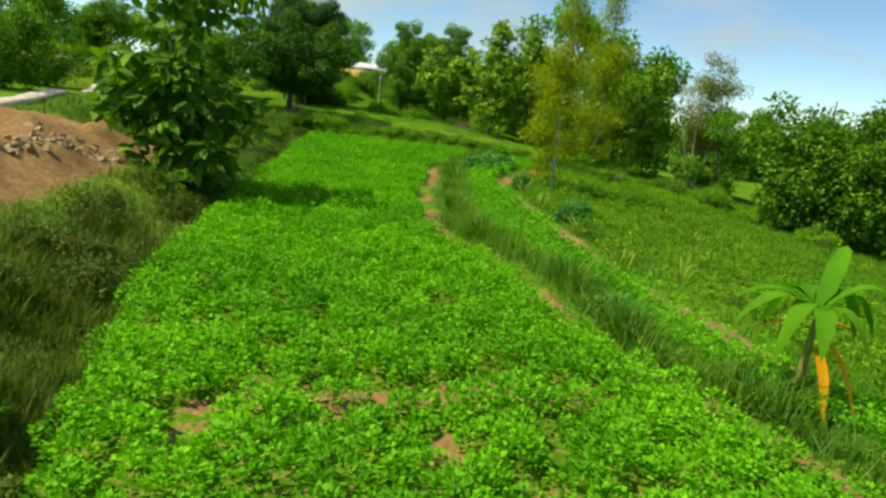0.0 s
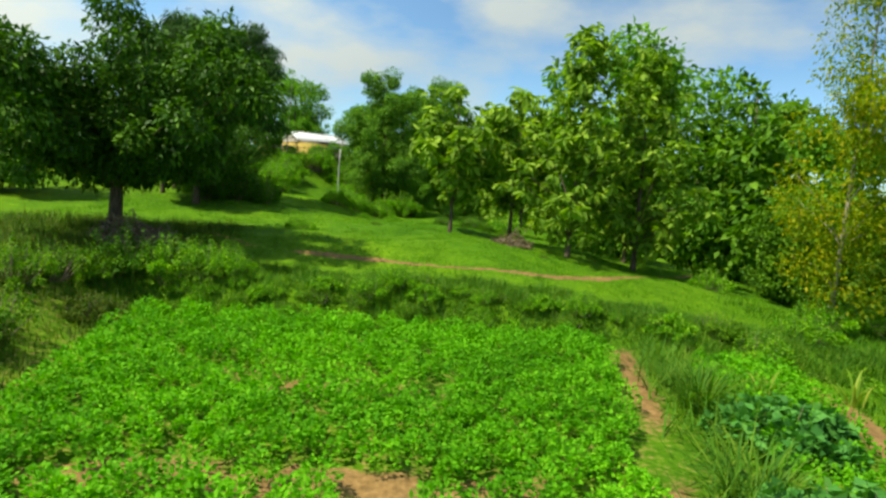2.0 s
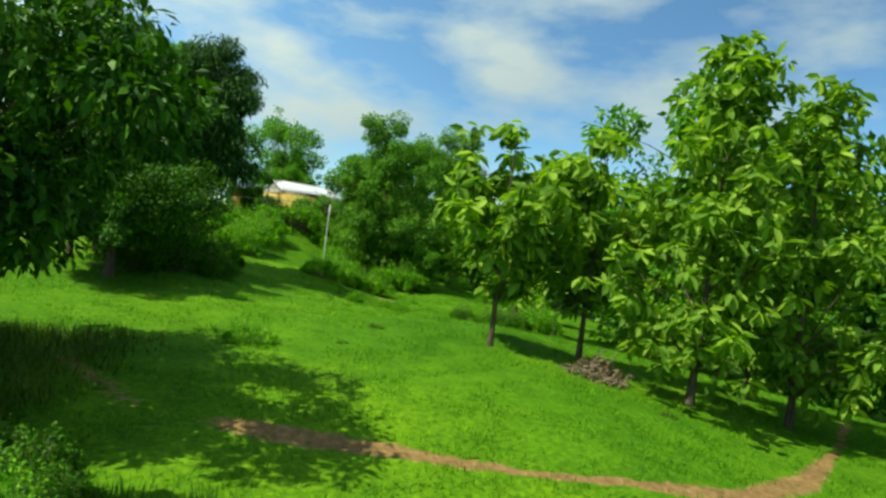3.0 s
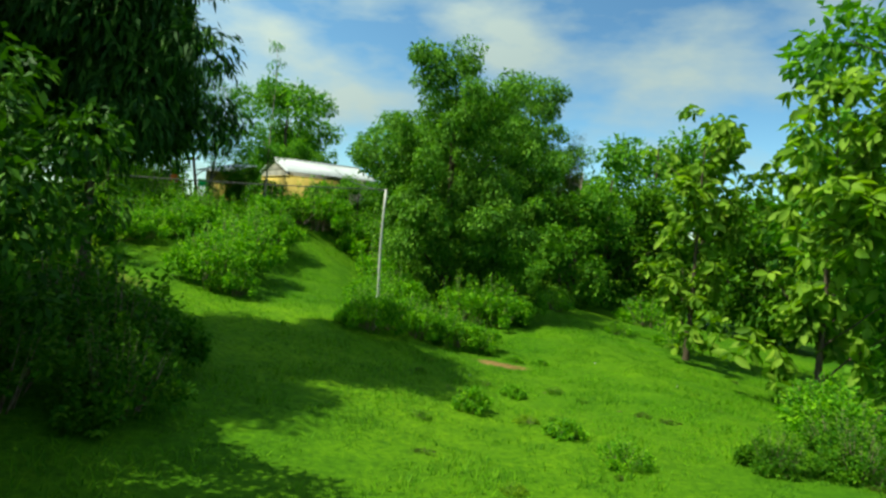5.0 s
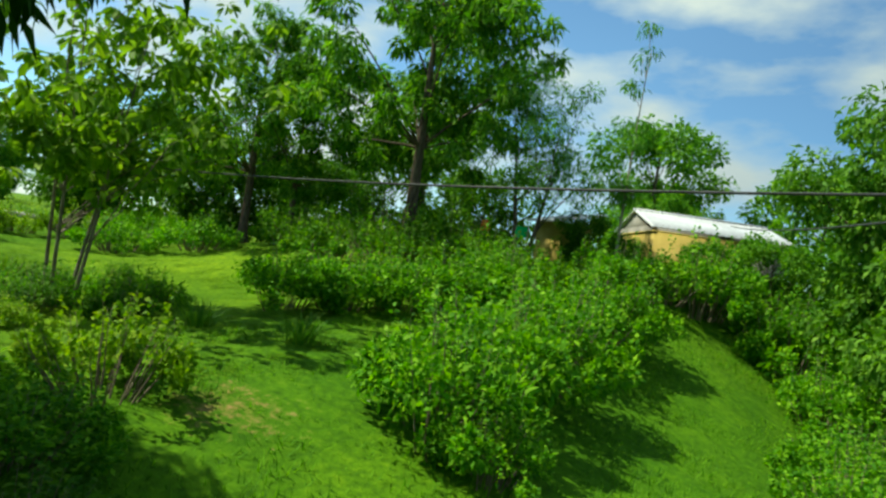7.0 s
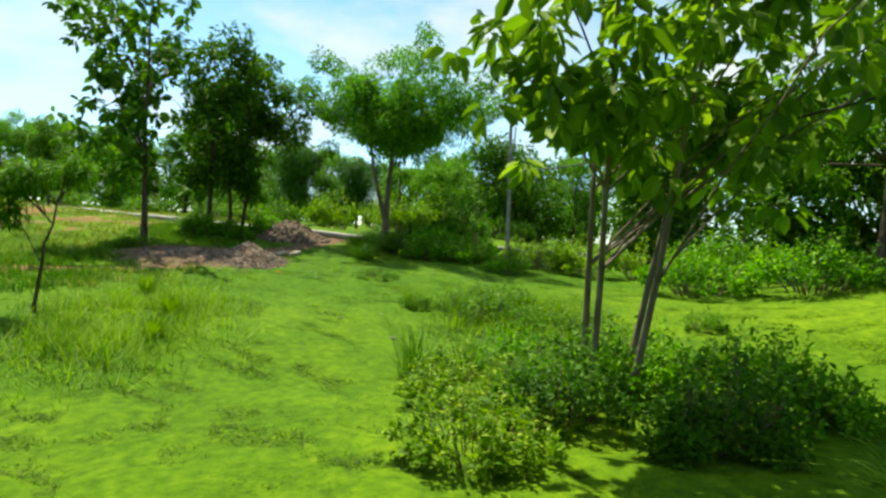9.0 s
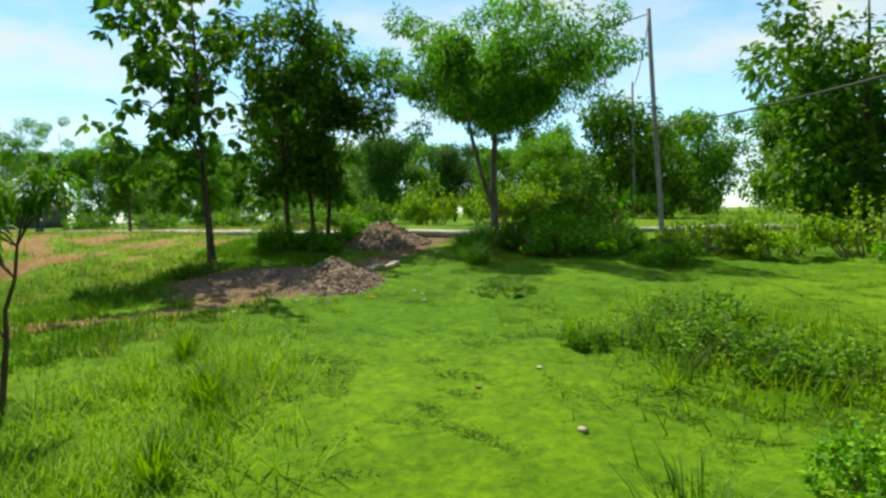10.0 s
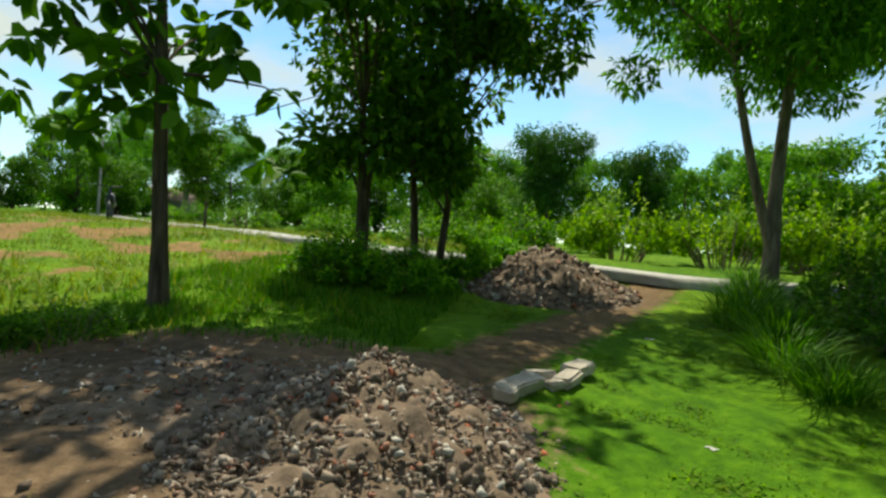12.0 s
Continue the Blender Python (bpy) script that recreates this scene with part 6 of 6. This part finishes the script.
plant_bush(2.2, 33.4, vine, 1.0, "low spreading blue-green vine patch beside the field", "vine_patch", 130, group="vine patches", category="vine patch")
plant_bush(3.2, 10.9, vine, 0.6, "low blue-green vine patch beside the field", "vine_patch", 30, group="vine patches", category="vine patch")


# ---- litter ----
def scrap(x, y, s, mat, seed, label, name="paper_scrap", category="litter", flat=0.16):
    rng = np.random.default_rng(seed)
    g = np.linspace(-1, 1, 6)
    U, V = np.meshgrid(g, g)
    Z = np.abs(rng.normal(0, flat, U.shape)) * 0.6 + 0.25 * np.sin(U * 3 + seed) * flat + flat
    P = np.stack([U * (1 + 0.2 * np.sin(3 * V)), V * 0.7 * (1 + 0.45 * np.cos(4 * U + seed)), Z], -1).reshape(-1, 3)
    lo = P * [0.96, 0.96, 1] - [0, 0, 0.03]
    ii = np.arange(36).reshape(6, 6)
    f = np.stack([ii[:-1, :-1], ii[:-1, 1:], ii[1:, 1:], ii[1:, :-1]], -1).reshape(-1, 4)
    edge = np.concatenate([ii[0], ii[1:, -1], ii[-1, -2::-1], ii[-2:0:-1, 0]])
    rim = np.stack([edge, np.roll(edge, -1), np.roll(edge, -1) + 36, edge + 36], 1)
    ob = tagged(new(name, quads(name, np.concatenate([P, lo]) * s, np.concatenate([f, f[:, ::-1] + 36, rim]), [mat])), label, category, "litter on the grass")
    ob.matrix_basis = pose(x, y, ground_z(x, y) + 0.005, 0, 0, seed * 37 % 360)
    return ob


for k, (x, y, s) in enumerate(((-26.7, 62.05, 0.06), (-23.06, 62.98, 0.05), (-26.46, 60.3, 0.08), (-26.9, 61.95, 0.07), (-26.34, 62.07, 0.06), (-25.9, 59.6, 0.05), (-1.9, 66.3, 0.09), (-13.2, 64.6, 0.05), (-5.8, 62.8, 0.05), (-24.6, 63.9, 0.05), (-28.4, 62.2, 0.05), (-30.6, 62.2, 0.07), (-0.3, 64.4, 0.06))):
    scrap(x, y, s * 0.5, M["white"], 200 + k, "crumpled white plastic scrap lying on grass")
scrap(0.62, 14.2, 0.11, M["white"], 230, "white plastic bag lying on the crop edge", "plastic_bag")
scrap(-26.6, 61.35, 0.04, M["orange"], 231, "small orange wrapper lying on grass", "wrapper")
for k, (x, y) in enumerate(((-6.4, 61.2), (-6.9, 58.6), (-4.2, 62.2), (-20.4, 60.0), (-23.6, 64.0), (-22.6, 62.4), (-25.2, 63.4), (-3.0, 60.8))):
    scrap(x, y, 0.03, M["dryleaf"], 240 + k, "curled fallen brown leaf on grass", "fallen_leaf", "leaf", 0.25)
br = empty("brick", "single pale broken brick lying in grass", "brick")
part("block", quads("brick_block", *box(-0.035, 0.035, -0.02, 0.02, 0, 0.025), [M["slab"]]), br)
br.matrix_basis = pose(-21.74, 63.0, ground_z(-21.74, 63.0), 0, 0, 25)


# ---- cloth by the trees, parked motorcycle ----
def tarp(x, y, z, w, h, mat, label, turn):
    t = empty("hanging_tarp", label, "tarp")
    gz = ground_z(x, y)
    for s in (-1, 1):
        part("post", quads("tarp_post", *tube([(s * w * 0.55, 0, -0.2), (s * w * 0.55, 0, z + h - gz)], [0.025, 0.02], 6), [M["dead"]]), t)
    g, q = np.linspace(-0.55, 0.55, 9) * w, np.linspace(0, 1, 5)
    U, V = np.meshgrid(g, q)
    D = 0.05 * np.sin(U * 9) * V
    P = np.stack([U, D, z - gz + h * (1 - V)], -1).reshape(-1, 3)
    B = P + [0, 0.015, 0]
    ii = np.arange(45).reshape(5, 9)
    f = np.stack([ii[:-1, :-1], ii[:-1, 1:], ii[1:, 1:], ii[1:, :-1]], -1).reshape(-1, 4)
    part("cloth", quads("tarp_cloth", np.concatenate([P, B]), np.concatenate([f, f[:, ::-1] + 45]), [mat], smooth=True), t)
    t.matrix_basis = pose(x, y, gz, 0, 0, turn)


tarp(-15.9, 74.4, 4.6, 0.3, 0.3, M["green_cloth"], "bright green cloth hung between posts by trees", 20)
tarp(-17.2, 74.9, 4.7, 0.28, 0.3, M["orange"], "orange cloth hung between posts by trees", 20)


def wheel(r, w):
    k = np.linspace(0, 2 * np.pi, 17)
    return tube(np.stack([np.cos(k) * r, 0 * k, np.sin(k) * r + r], 1), np.full(17, w), 6)


bike = empty("motorcycle", "dark motorcycle parked on the far verge", "motorcycle")
for s in (-0.62, 0.62):
    v, f = wheel(0.27, 0.05)
    hub = part("wheel", quads("bike_hub", *tube([(s, -0.06, 0.27), (s, 0, 0.27), (s, 0.06, 0.27)], [0.04, 0.05, 0.04], 8), [M["dark"]], smooth=True), bike)
    part("tyre", quads("bike_tyre", v + [s, 0, 0], f, [M["wire"]], smooth=True), hub, "black rubber tyre")
    v, f = wheel(0.22, 0.018)
    part("rim", quads("bike_rim", v + [s, 0, 0.05], f, [M["roof"]], smooth=True), hub, "pale metal rim")
part("body", quads("bike_body", *joined([tube([(-0.6, 0, 0.45), (-0.2, 0, 0.5), (0.2, 0, 0.6), (0.5, 0, 0.75)], [0.09, 0.16, 0.15, 0.06], 8), tube([(0.62, 0, 0.27), (0.5, 0, 0.7), (0.42, 0, 0.98)], [0.03, 0.03, 0.03], 6)]), [M["dark"]], smooth=True), bike)
part("seat", quads("bike_seat", *tube([(-0.65, 0, 0.72), (-0.3, 0, 0.72), (0.1, 0, 0.7)], [0.06, 0.11, 0.07], 8), [M["wire"]], smooth=True), bike)
part("handlebar", quads("handlebar", *tube([(0.36, -0.32, 1.02), (0.44, 0, 0.98), (0.36, 0.32, 1.02)], [0.018, 0.02, 0.018], 6), [M["dark"]], smooth=True), bike)
bike.matrix_basis = pose(-42.3, 48.0, ground_z(-42.3, 48.0) + 0.02, 0, 0, 35)
